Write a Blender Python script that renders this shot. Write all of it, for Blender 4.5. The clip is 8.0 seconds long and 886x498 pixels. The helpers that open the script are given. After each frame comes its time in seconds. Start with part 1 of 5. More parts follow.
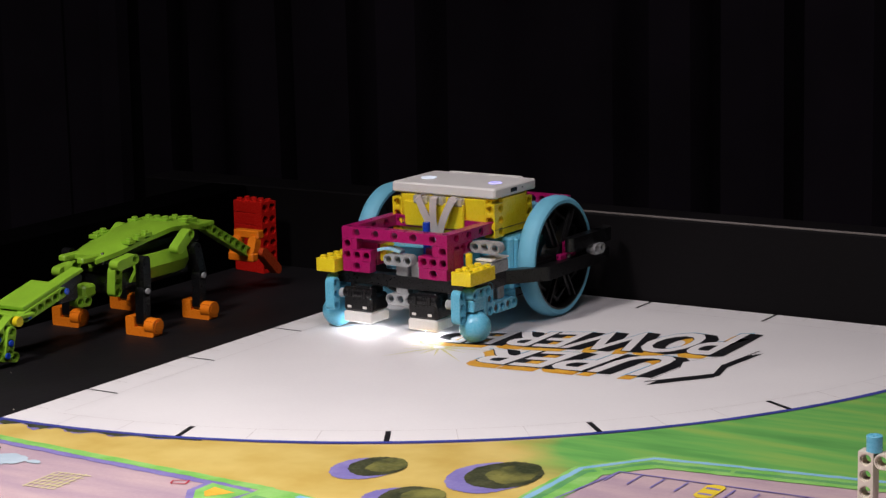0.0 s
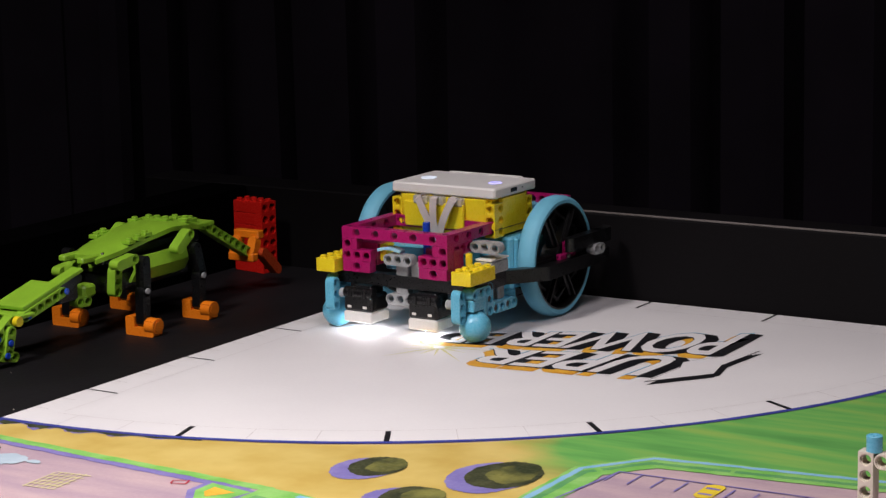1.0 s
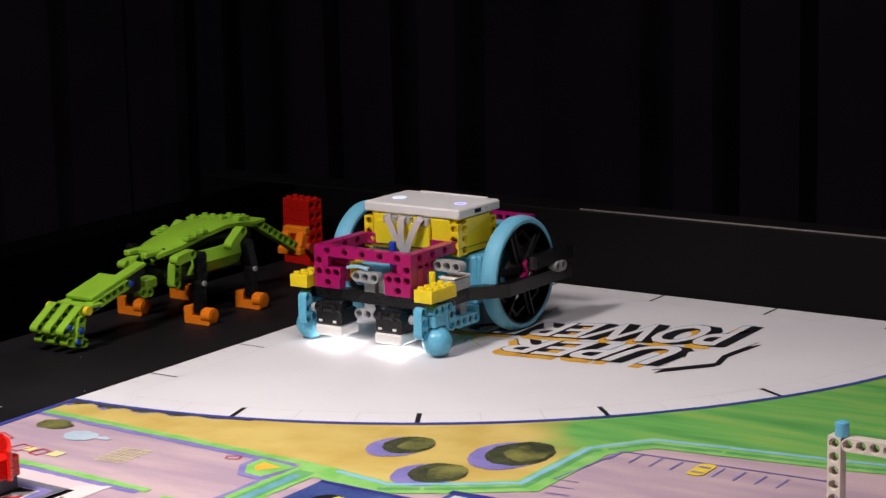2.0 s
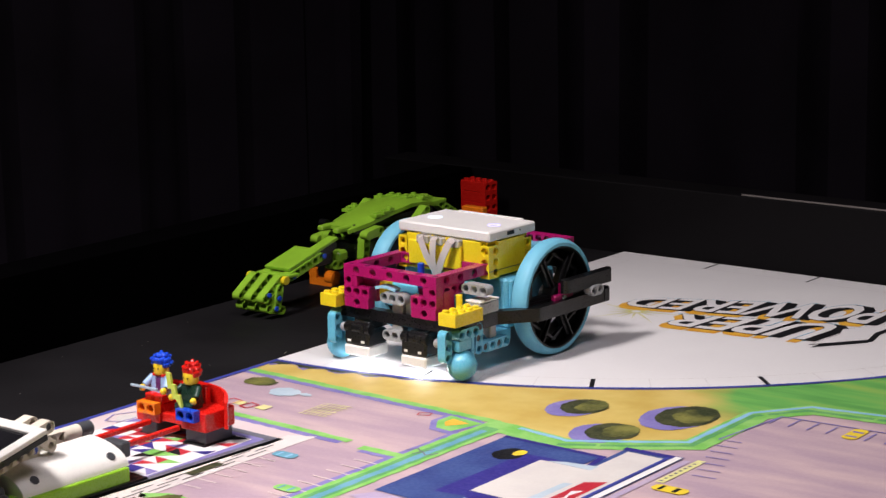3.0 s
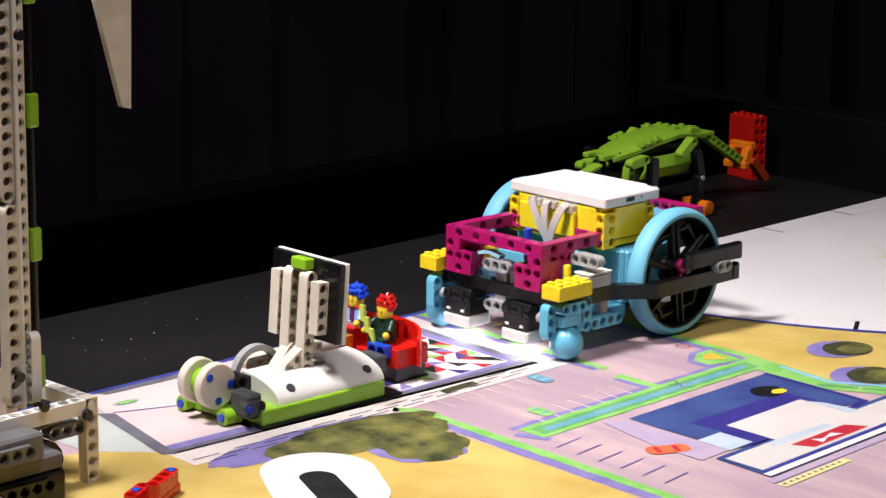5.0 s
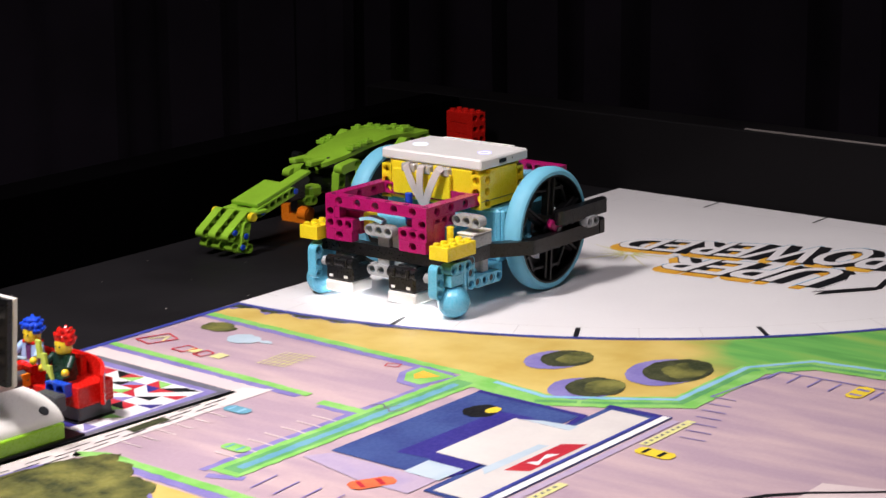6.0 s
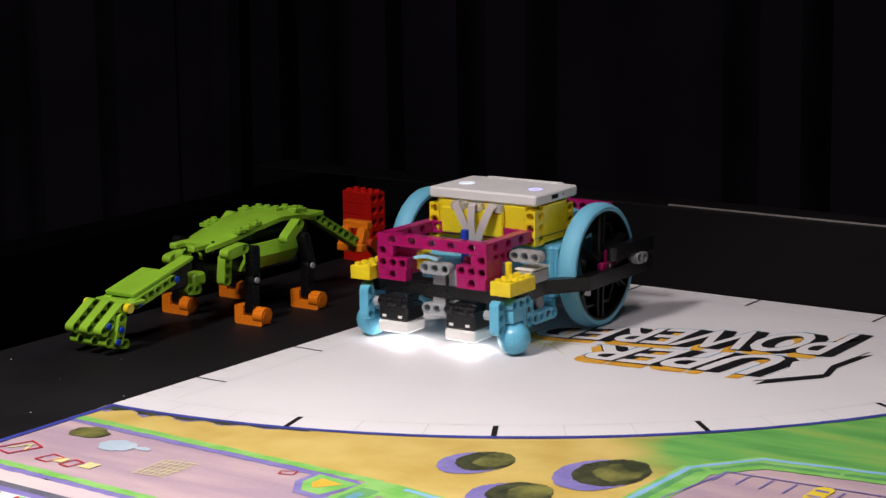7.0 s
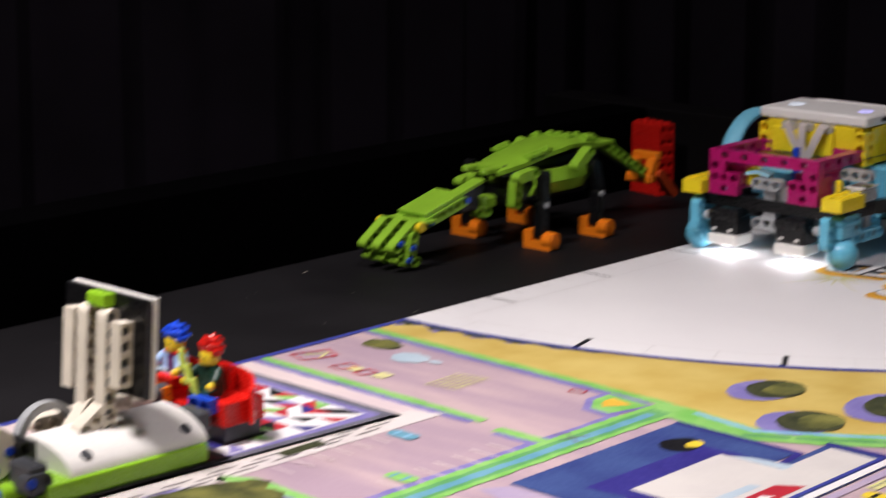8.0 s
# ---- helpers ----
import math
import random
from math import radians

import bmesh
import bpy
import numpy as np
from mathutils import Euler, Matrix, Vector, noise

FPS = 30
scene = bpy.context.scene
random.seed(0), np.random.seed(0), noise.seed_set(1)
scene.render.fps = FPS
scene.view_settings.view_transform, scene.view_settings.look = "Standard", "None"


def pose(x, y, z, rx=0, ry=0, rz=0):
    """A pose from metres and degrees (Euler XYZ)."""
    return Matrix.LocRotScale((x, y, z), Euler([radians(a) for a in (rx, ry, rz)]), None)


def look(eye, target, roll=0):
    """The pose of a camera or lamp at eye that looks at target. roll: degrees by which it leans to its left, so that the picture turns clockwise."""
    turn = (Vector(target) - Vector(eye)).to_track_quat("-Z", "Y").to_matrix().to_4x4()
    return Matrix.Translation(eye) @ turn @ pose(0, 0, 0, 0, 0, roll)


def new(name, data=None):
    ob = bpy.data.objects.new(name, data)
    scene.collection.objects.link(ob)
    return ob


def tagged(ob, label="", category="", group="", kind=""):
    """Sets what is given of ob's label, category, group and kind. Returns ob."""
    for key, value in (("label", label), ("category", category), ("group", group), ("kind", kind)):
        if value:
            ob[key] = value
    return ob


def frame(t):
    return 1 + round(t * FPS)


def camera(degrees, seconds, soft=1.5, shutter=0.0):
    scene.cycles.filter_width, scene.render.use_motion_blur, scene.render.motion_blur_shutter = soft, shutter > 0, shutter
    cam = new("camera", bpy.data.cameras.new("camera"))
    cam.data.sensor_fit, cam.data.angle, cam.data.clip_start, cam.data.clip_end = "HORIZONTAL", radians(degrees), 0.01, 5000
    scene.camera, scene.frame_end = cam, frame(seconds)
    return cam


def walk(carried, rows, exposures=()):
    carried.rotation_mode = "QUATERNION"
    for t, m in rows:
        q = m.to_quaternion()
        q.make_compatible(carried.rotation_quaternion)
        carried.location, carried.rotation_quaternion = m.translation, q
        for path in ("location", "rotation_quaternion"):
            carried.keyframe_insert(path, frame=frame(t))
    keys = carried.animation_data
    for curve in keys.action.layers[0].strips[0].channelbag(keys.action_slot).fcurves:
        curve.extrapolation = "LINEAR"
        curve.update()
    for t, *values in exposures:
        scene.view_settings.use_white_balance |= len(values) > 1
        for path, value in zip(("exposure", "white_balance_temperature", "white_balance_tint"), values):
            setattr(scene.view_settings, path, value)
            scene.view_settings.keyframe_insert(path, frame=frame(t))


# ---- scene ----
import functools

# ---------------------------------------------------------------- camera
FOV = 22.0
PATH = [  # seconds, eye, target, roll
    (0, (0.953, -1.475, 0.353), (-0.099, 0.185, -0.016), -1.2),
    (1.17, (0.953, -1.475, 0.353), (-0.099, 0.185, -0.016), -1.2),
    (2.3, (1.084, -1.642, 0.409), (-0.044, -0.038, 0.016), -1.1),
    (2.5, (1.095, -1.663, 0.407), (-0.067, -0.081, 0.023), -1.0),
    (3, (1.103, -1.717, 0.419), (-0.086, -0.159, 0.02), -0.8),
    (3.3, (1.076, -1.713, 0.41), (-0.151, -0.187, -0.001), -0.3),
    (3.5, (1.083, -1.719, 0.412), (-0.179, -0.227, -0.012), 0.1),
    (3.8, (1.078, -1.722, 0.411), (-0.237, -0.279, -0.028), 0.5),
    (4, (1.069, -1.72, 0.407), (-0.262, -0.294, -0.035), 0.8),
    (4.2, (1.098, -1.717, 0.417), (-0.265, -0.325, -0.036), 0.7),
    (5.3, (1.074, -1.701, 0.404), (-0.256, -0.278, -0.053), 1.1),
    (5.5, (1.061, -1.67, 0.402), (-0.198, -0.187, -0.062), 0.8),
    (6, (1.05, -1.602, 0.399), (-0.142, -0.063, -0.061), -0.4),
    (6.5, (0.99, -1.528, 0.373), (-0.173, 0.055, -0.003), -0.5),
    (7, (0.948, -1.477, 0.357), (-0.177, 0.132, -0.021), -0.7),
    (7.5, (0.947, -1.475, 0.352), (-0.199, 0.121, -0.022), -0.6),
    (7.6, (0.944, -1.468, 0.351), (-0.229, 0.107, -0.025), -0.8),
    (7.7, (0.943, -1.476, 0.353), (-0.268, 0.07, -0.025), -0.9),
    (7.8, (0.943, -1.487, 0.346), (-0.305, 0.031, -0.026), -0.4),
    (7.9, (0.943, -1.484, 0.346), (-0.338, 0.0, -0.05), -0.4),
    (8, (0.939, -1.497, 0.343), (-0.361, -0.037, -0.078), 0.2),
]

cam = camera(FOV, 8.0, soft=1.35, shutter=0.25)
walk(cam, [(t, look(eye, target, roll)) for t, eye, target, roll in PATH],
     exposures=[(0.0, -0.2), (1.2, -0.2), (3.0, -0.18), (4.2, 0.0), (5.5, -0.08), (6.0, -0.03), (7.0, -0.17), (7.5, -0.12), (8.0, -0.24)])

# ---------------------------------------------------------------- light
scene.view_settings.exposure = 0.0
world = bpy.data.worlds.new("dark_room")
scene.world = world
world.use_nodes = True
world.node_tree.nodes["Background"].inputs[0].default_value = (0.02, 0.022, 0.03, 1)
world.node_tree.nodes["Background"].inputs[1].default_value = 0.12


def lamp(name, eye, target, power, size, colour, spread=180):
    data = bpy.data.lights.new(name, "AREA")
    data.shape, data.size, data.energy, data.color = "DISK", size, power, colour
    data.spread = radians(spread)
    ob = new(name, data)
    ob.matrix_world = look(eye, target)
    return ob


# one studio lamp high to the front, and an unseen fill lamp added on the right
lamp("key_lamp", (-0.02, -1.20, 1.18), (0.20, -0.66, 0.0), 4.5, 0.26, (1.0, 0.925, 0.925), 64)
lamp("fill_lamp", (1.1, -1.0, 2.1), (0.3, -0.60, 0.0), 5.2, 0.6, (1.0, 0.90, 0.95), 90)

# ---------------------------------------------------------------- materials


def shader(name):
    m = bpy.data.materials.new(name)
    m.use_nodes = True
    n, l = m.node_tree.nodes, m.node_tree.links
    return m, n, l, n["Principled BSDF"]


def noise_node(n, l, scale, detail=4, coords="Object", stretch=(1, 1, 1)):
    co, mp, tx = n.new("ShaderNodeTexCoord"), n.new("ShaderNodeMapping"), n.new("ShaderNodeTexNoise")
    mp.inputs["Scale"].default_value = stretch
    tx.inputs["Scale"].default_value, tx.inputs["Detail"].default_value = scale, detail
    l.new(co.outputs[coords], mp.inputs[0])
    l.new(mp.outputs[0], tx.inputs[0])
    return tx


def ramp_node(n, l, source, stops):
    r = n.new("ShaderNodeValToRGB")
    while len(r.color_ramp.elements) < len(stops):
        r.color_ramp.elements.new(0.5)
    for e, (at, c) in zip(r.color_ramp.elements, stops):
        e.position, e.color = at, (*c, 1)
    l.new(source, r.inputs[0])
    return r


def tone(c, k):
    return tuple(min(1.0, v * k) for v in c)


def plastic(name, colour, rough=0.28, wear=0.08, bump=0.03, clear=0.0):
    """Moulded plastic with slight blotches, fine scratches in the gloss and a faint unevenness."""
    m, n, l, b = shader(name)
    big = noise_node(n, l, 60, 3)
    fine = noise_node(n, l, 900, 3)
    ramp = ramp_node(n, l, big.outputs[0], [(0.3, tone(colour, 1 - wear)), (0.7, tone(colour, 1 + wear))])
    l.new(ramp.outputs[0], b.inputs["Base Color"])
    rr = ramp_node(n, l, fine.outputs[0], [(0.3, (rough * 0.8,) * 3), (0.75, (rough * 1.35,) * 3)])
    l.new(rr.outputs[0], b.inputs["Roughness"])
    bp = n.new("ShaderNodeBump")
    bp.inputs["Strength"].default_value, bp.inputs["Distance"].default_value = bump, 0.0004
    l.new(big.outputs[0], bp.inputs["Height"])
    l.new(bp.outputs[0], b.inputs["Normal"])
    b.inputs["Transmission Weight"].default_value = clear
    return m


def printed(name, colour, other=None, scale=25, rough=0.58, stretch=(1, 1, 1), lo=0.38, hi=0.62):
    """Ink on a smooth vinyl mat: two inks brushed into each other, and a faint weave in the gloss."""
    m, n, l, b = shader(name)
    other = other or tone(colour, 0.86)
    tx = noise_node(n, l, scale, 6, stretch=stretch)
    ramp = ramp_node(n, l, tx.outputs[0], [(lo, colour), (hi, other)])
    l.new(ramp.outputs[0], b.inputs["Base Color"])
    fine = noise_node(n, l, 400, 2)
    rr = ramp_node(n, l, fine.outputs[0], [(0.3, (rough * 0.85,) * 3), (0.7, (rough * 1.15,) * 3)])
    l.new(rr.outputs[0], b.inputs["Roughness"])
    b.inputs["Specular IOR Level"].default_value = 0.22
    return m


def glowing(name, colour, strength):
    m, n, l, b = shader(name)
    b.inputs["Base Color"].default_value = (*colour, 1)
    b.inputs["Emission Color"].default_value = (*colour, 1)
    b.inputs["Emission Strength"].default_value = strength
    return m


AZURE = plastic("azure_plastic", (0.125, 0.44, 0.61))
TYRE = plastic("azure_rubber", (0.15, 0.45, 0.61), rough=0.55, wear=0.05)
YELLOW = plastic("yellow_plastic", (0.80, 0.62, 0.02))
MAGENTA = plastic("magenta_plastic", (0.36, 0.006, 0.11), rough=0.3)
# darker copy of the magenta, for shade inside pin holes
HOLESHADE = plastic("shaded_magenta_plastic", (0.11, 0.002, 0.035), rough=0.5)
BLACK = plastic("black_plastic", (0.0045, 0.0045, 0.0052), rough=0.3, wear=0.2)
RIM = plastic("black_rim_plastic", (0.004, 0.004, 0.0045), rough=0.35, wear=0.2)
GREY = plastic("grey_plastic", (0.33, 0.34, 0.35))
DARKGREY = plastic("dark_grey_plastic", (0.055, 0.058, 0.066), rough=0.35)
WHITE = plastic("white_plastic", (0.78, 0.76, 0.72), rough=0.3, wear=0.03)
HUBTOP = plastic("white_hub_plastic", (0.74, 0.72, 0.70), rough=0.38, wear=0.02)
CREAM = plastic("aged_white_plastic", (0.68, 0.62, 0.52), rough=0.35, wear=0.1)
LIME = plastic("lime_plastic", (0.25, 0.50, 0.02))
GREENDINO = plastic("bright_green_plastic", (0.24, 0.46, 0.03), rough=0.36)
ORANGE = plastic("orange_plastic", (0.80, 0.20, 0.01))
STONEGREY = plastic("weathered_grey_plastic", (0.13, 0.13, 0.135), rough=0.4, wear=0.2)
RED = plastic("red_plastic", (0.58, 0.012, 0.008), rough=0.25)
BLUE = plastic("blue_plastic", (0.012, 0.06, 0.50))
SKIN = plastic("figure_yellow_plastic", (0.78, 0.55, 0.03), rough=0.25)
HAIRBLUE = plastic("blue_hair_plastic", (0.01, 0.06, 0.55), rough=0.3)
COATBLUE = plastic("pale_blue_plastic", (0.30, 0.45, 0.72))
DARKGREEN = plastic("dark_green_plastic", (0.006, 0.030, 0.020))
PURPLE = plastic("purple_plastic", (0.10, 0.02, 0.12))
CLEAR = plastic("clear_plastic", (0.9, 0.88, 0.86), rough=0.15, clear=0.6)
CABLE = plastic("pale_ribbon_cable", (0.50, 0.44, 0.42), rough=0.5)
SCREEN = plastic("black_screen", (0.01, 0.01, 0.012), rough=0.12, wear=0.1)
SENSORLIGHT = glowing("sensor_light", (0.95, 0.95, 1.0), 38)
RINGLIGHT = glowing("violet_light", (0.40, 0.38, 1.0), 1.6)
CYANLIGHT = glowing("pale_light", (0.75, 0.85, 1.0), 0.55)

MAT_WHITE = printed("white_print", (0.685, 0.668, 0.668), (0.65, 0.632, 0.636), 8)
INK_BLACK = printed("black_ink", (0.006, 0.006, 0.008), (0.012, 0.012, 0.014), 30)
INK_FAINT = printed("faint_grey_ink", (0.55, 0.52, 0.52))
INK_NAVY = printed("navy_ink", (0.035, 0.045, 0.24), (0.05, 0.06, 0.3), 30)
INK_PINK = printed("pink_ink", (0.475, 0.35, 0.362), (0.36, 0.262, 0.315), 15, stretch=(0.55, 2.6, 1), lo=0.36, hi=0.60)
INK_PALE = printed("pale_pink_ink", (0.62, 0.52, 0.50), (0.56, 0.46, 0.47), 14)
INK_LIME = printed("lime_ink", (0.16, 0.42, 0.085), (0.25, 0.50, 0.14), 60)
INK_VERGE = printed("verge_ink", (0.09, 0.28, 0.10), (0.13, 0.34, 0.12), 60)
INK_TEAL = printed("teal_ink", (0.10, 0.27, 0.36), (0.14, 0.32, 0.42), 60)
INK_VIOLET = printed("violet_ink", (0.17, 0.145, 0.37), (0.22, 0.19, 0.42), 60)
INK_SKYBLUE = printed("sky_blue_ink", (0.20, 0.42, 0.58), (0.24, 0.45, 0.62), 60)
INK_BLUE = printed("deep_blue_ink", (0.032, 0.05, 0.18), (0.045, 0.075, 0.22), 30)
INK_INDIGO = printed("indigo_ink", (0.028, 0.022, 0.17), (0.035, 0.03, 0.2), 40)
INK_STONE = printed("stone_ink", (0.56, 0.53, 0.50), (0.52, 0.49, 0.47), 30)
INK_GREYBLUE = printed("grey_blue_ink", (0.36, 0.45, 0.52), (0.42, 0.5, 0.56), 40)
INK_RED = printed("red_ink", (0.38, 0.02, 0.035), (0.44, 0.03, 0.04), 40)
INK_YELLOW = printed("yellow_ink", (0.70, 0.52, 0.04), (0.62, 0.46, 0.04), 60)
INK_STRAW = printed("straw_ink", (0.62, 0.60, 0.24), (0.56, 0.52, 0.26), 90)
INK_ORANGE = printed("orange_ink", (0.66, 0.15, 0.06), (0.58, 0.12, 0.05), 60)
INK_GOLD = printed("gold_ink", (0.72, 0.40, 0.05), (0.62, 0.30, 0.03), 60)
INK_TREE = printed("tree_ink", (0.032, 0.040, 0.018), (0.19, 0.185, 0.05), 48, lo=0.36, hi=0.66)
INK_TREEDARK = printed("tree_shade_ink", (0.03, 0.035, 0.018), (0.06, 0.065, 0.03), 90)
INK_STREET = printed("street_ink", (0.64, 0.585, 0.56), (0.58, 0.53, 0.52), 20)
INK_HAZE = printed("pale_violet_ink", (0.34, 0.28, 0.42), (0.40, 0.32, 0.42), 40)
INK_GREY = printed("grey_ink", (0.10, 0.10, 0.13), (0.15, 0.15, 0.18), 40)
INK_TERRACE = printed("pale_green_grey_ink", (0.40, 0.44, 0.42), (0.46, 0.5, 0.47), 30)


def meadow():
    """The printed band round the arc: brushed sand on one side that turns to meadow green."""
    m, n, l, b = shader("meadow_ink")
    co, sep, add = n.new("ShaderNodeTexCoord"), n.new("ShaderNodeSeparateXYZ"), n.new("ShaderNodeMath")
    l.new(co.outputs["Object"], sep.inputs[0])
    add.operation = "ADD"
    l.new(sep.outputs[0], add.inputs[0])
    l.new(sep.outputs[1], add.inputs[1])
    tx = noise_node(n, l, 9, 5, stretch=(1.0, 1.0, 1))
    mul = n.new("ShaderNodeMath")
    mul.operation, mul.inputs[1].default_value = "MULTIPLY_ADD", 0.18
    l.new(tx.outputs[0], mul.inputs[0])
    l.new(add.outputs[0], mul.inputs[2])
    side = ramp_node(n, l, mul.outputs[0], [(0.0, (0, 0, 0)), (0.05, (1, 1, 1))])
    brush = noise_node(n, l, 16, 6, stretch=(1.6, 1.6, 1))
    sand = ramp_node(n, l, brush.outputs[0], [(0.35, (0.56, 0.43, 0.135)), (0.65, (0.46, 0.325, 0.08))])
    strokes = noise_node(n, l, 20, 5, stretch=(0.35, 2.6, 1))
    grass = ramp_node(n, l, strokes.outputs[0], [(0.30, (0.075, 0.25, 0.06)), (0.48, (0.13, 0.37, 0.085)), (0.66, (0.25, 0.40, 0.085))])
    mix = n.new("ShaderNodeMix")
    mix.data_type = "RGBA"
    l.new(side.outputs[0], mix.inputs[0])
    l.new(sand.outputs[0], mix.inputs[6])
    l.new(grass.outputs[0], mix.inputs[7])
    l.new(mix.outputs[2], b.inputs["Base Color"])
    b.inputs["Roughness"].default_value = 0.58
    b.inputs["Specular IOR Level"].default_value = 0.22
    return m


INK_MEADOW = meadow()


def painted_board(name, colour, rough, bump, gloss=0.4):
    m, n, l, b = shader(name)
    b.inputs["Specular IOR Level"].default_value = gloss
    tx, fine = noise_node(n, l, 7, 5), noise_node(n, l, 260, 4)
    ramp = ramp_node(n, l, tx.outputs[0], [(0.3, tone(colour, 0.75)), (0.7, tone(colour, 1.3))])
    l.new(ramp.outputs[0], b.inputs["Base Color"])
    rr = ramp_node(n, l, tx.outputs[0], [(0.3, (rough * 0.85,) * 3), (0.7, (min(1, rough * 1.2),) * 3)])
    l.new(rr.outputs[0], b.inputs["Roughness"])
    bp = n.new("ShaderNodeBump")
    bp.inputs["Strength"].default_value, bp.inputs["Distance"].default_value = bump, 0.0005
    l.new(fine.outputs[0], bp.inputs["Height"])
    l.new(bp.outputs[0], b.inputs["Normal"])
    return m


TABLE = painted_board("black_painted_table", (0.0075, 0.0068, 0.0079), 0.62, 0.35, 0.16)
BORDER = painted_board("black_painted_timber", (0.0042, 0.0036, 0.0042), 0.6, 0.3, 0.10)
# paler tone for the highlight along the border's top edge
EDGE = painted_board("timber_edge_highlight", (0.13, 0.115, 0.11), 0.5, 0.3)
# darker and duller than BORDER, for the west wall only
DARKBORDER = painted_board("near_black_border", (0.0012, 0.0011, 0.0013), 0.95, 0.3, 0.0)
CLOTH = painted_board("black_curtain_cloth", (0.024, 0.019, 0.027), 0.95, 0.2, 0.15)
FLOORING = painted_board("dark_floor", (0.02, 0.02, 0.022), 0.8, 0.2)

# ---------------------------------------------------------------- mesh builders
U = 0.008  # the stud module of the bricks


def axes(o, x, y):
    """A pose whose local x and y axes point along x and y."""
    x, y = Vector(x).normalized(), Vector(y).normalized()
    z = x.cross(y)
    y = z.cross(x)
    m = Matrix((x, y, z)).transposed().to_4x4()
    return Matrix.Translation(o) @ m


class Geo:
    """Vertices and faces gathered for one mesh."""

    def __init__(self):
        self.v, self.f = [], []

    def add(self, verts, faces, m=None):
        k = len(self.v)
        self.v += [tuple(m @ Vector(p)) if m else tuple(p) for p in verts]
        self.f += [tuple(k + i for i in f) for f in faces]
        return self

    def box(self, c, s, ch=0.0004, m=None):
        """A chamfered box with centre c and size s."""
        h = [v / 2 for v in s]
        ch = min(ch, *[v * 0.45 for v in h])
        verts, ids = [], {}
        for sx in (-1, 1):
            for sy in (-1, 1):
                for sz in (-1, 1):
                    for ax in range(3):
                        p = [sx * h[0], sy * h[1], sz * h[2]]
                        for o in range(3):
                            if o != ax:
                                p[o] -= (sx, sy, sz)[o] * ch
                        ids[sx, sy, sz, ax] = len(verts)
                        verts.append([c[i] + p[i] for i in range(3)])
        faces = []
        for ax in range(3):
            a, b = (ax + 1) % 3, (ax + 2) % 3
            for s0 in (-1, 1):
                loop = []
                for sa, sb in ((-1, -1), (1, -1), (1, 1), (-1, 1)):
                    k = [0, 0, 0]
                    k[ax], k[a], k[b] = s0, sa, sb
                    loop.append(ids[(*k, ax)])
                faces.append(loop if s0 > 0 else loop[::-1])
            for sa in (-1, 1):
                for sb in (-1, 1):
                    q = []
                    for s0, which in ((-1, a), (1, a), (1, b), (-1, b)):
                        k = [0, 0, 0]
                        k[ax], k[a], k[b] = s0, sa, sb
                        q.append(ids[(*k, which)])
                    faces.append(q if sa * sb > 0 else q[::-1])
        for sx in (-1, 1):
            for sy in (-1, 1):
                for sz in (-1, 1):
                    t = [ids[sx, sy, sz, i] for i in range(3)]
                    faces.append(t if sx * sy * sz > 0 else t[::-1])
        return self.add(verts, faces, m)

    def lathe(self, profile, m=None, n=24, closed=False):
        """Turns (radius, height) pairs about the local z axis."""
        verts, faces = [], []
        for r, z in profile:
            for i in range(n):
                a = 2 * math.pi * i / n
                verts.append((r * math.cos(a), r * math.sin(a), z))
        k = len(profile)
        for j in range(k if closed else k - 1):
            for i in range(n):
                a, b = j * n + i, j * n + (i + 1) % n
                c, d = ((j + 1) % k) * n + (i + 1) % n, ((j + 1) % k) * n + i
                faces.append((a, b, c, d))
        if not closed:
            faces.append(tuple(range(n))[::-1])
            faces.append(tuple(range((k - 1) * n, k * n)))
        return self.add(verts, faces, m)

    def rod(self, a, b, r, n=14, ch=0.0003):
        """A round bar from a to b with softened ends."""
        a, b = Vector(a), Vector(b)
        d = b - a
        side = Vector((0, 0, 1)) if abs(d.normalized().z) < 0.9 else Vector((1, 0, 0))
        z = d.normalized()
        x = side.cross(z).normalized()
        m = Matrix.Translation(a) @ Matrix((x, z.cross(x), z)).transposed().to_4x4()
        ln = d.length
        return self.lathe([(r - ch, 0), (r, ch), (r, ln - ch), (r - ch, ln)], m, n)

    def ball(self, c, r, n=20, k=12, s=(1, 1, 1)):
        prof = [(max(1e-5, r * math.sin(math.pi * i / k)), -r * math.cos(math.pi * i / k)) for i in range(k + 1)]
        return self.lathe(prof, Matrix.Translation(c) @ Matrix.Diagonal((*s, 1)), n)

    def beam(self, o, x, hole, n, thick=0.0078, round_ends=True, holes=None, height=0.0078):
        """A studless beam of n modules from the first hole's centre o along x; the holes run along hole."""
        m = axes(o, x, hole)
        K, h, t = 16, height / 2, thick / 2
        for i in range(n):
            cx = i * U
            has = holes is None or i in holes
            outer = []
            for k in range(K):
                a = 2 * math.pi * k / K
                ca, sa = math.cos(a), math.sin(a)
                left, right = (i == 0 and ca < 0), (i == n - 1 and ca > 0)
                if round_ends and (left or right):
                    outer.append((cx + h * ca, h * sa))
                elif k % 4 == 2:
                    outer.append((cx + math.copysign(U / 2, ca), math.copysign(h, sa)))
                else:
                    q = min(U / 2 / max(abs(ca), 1e-6), h / max(abs(sa), 1e-6))
                    outer.append((cx + q * ca, q * sa))
            verts, faces = [], []
            if has:
                rings = [(outer, -t), (0.0031, -t), (0.0031, -t + 0.0009), (0.0025, -t + 0.0009),
                         (0.0025, t - 0.0009), (0.0031, t - 0.0009), (0.0031, t), (outer, t)]
            else:
                rings = [(outer, -t), (outer, t)]
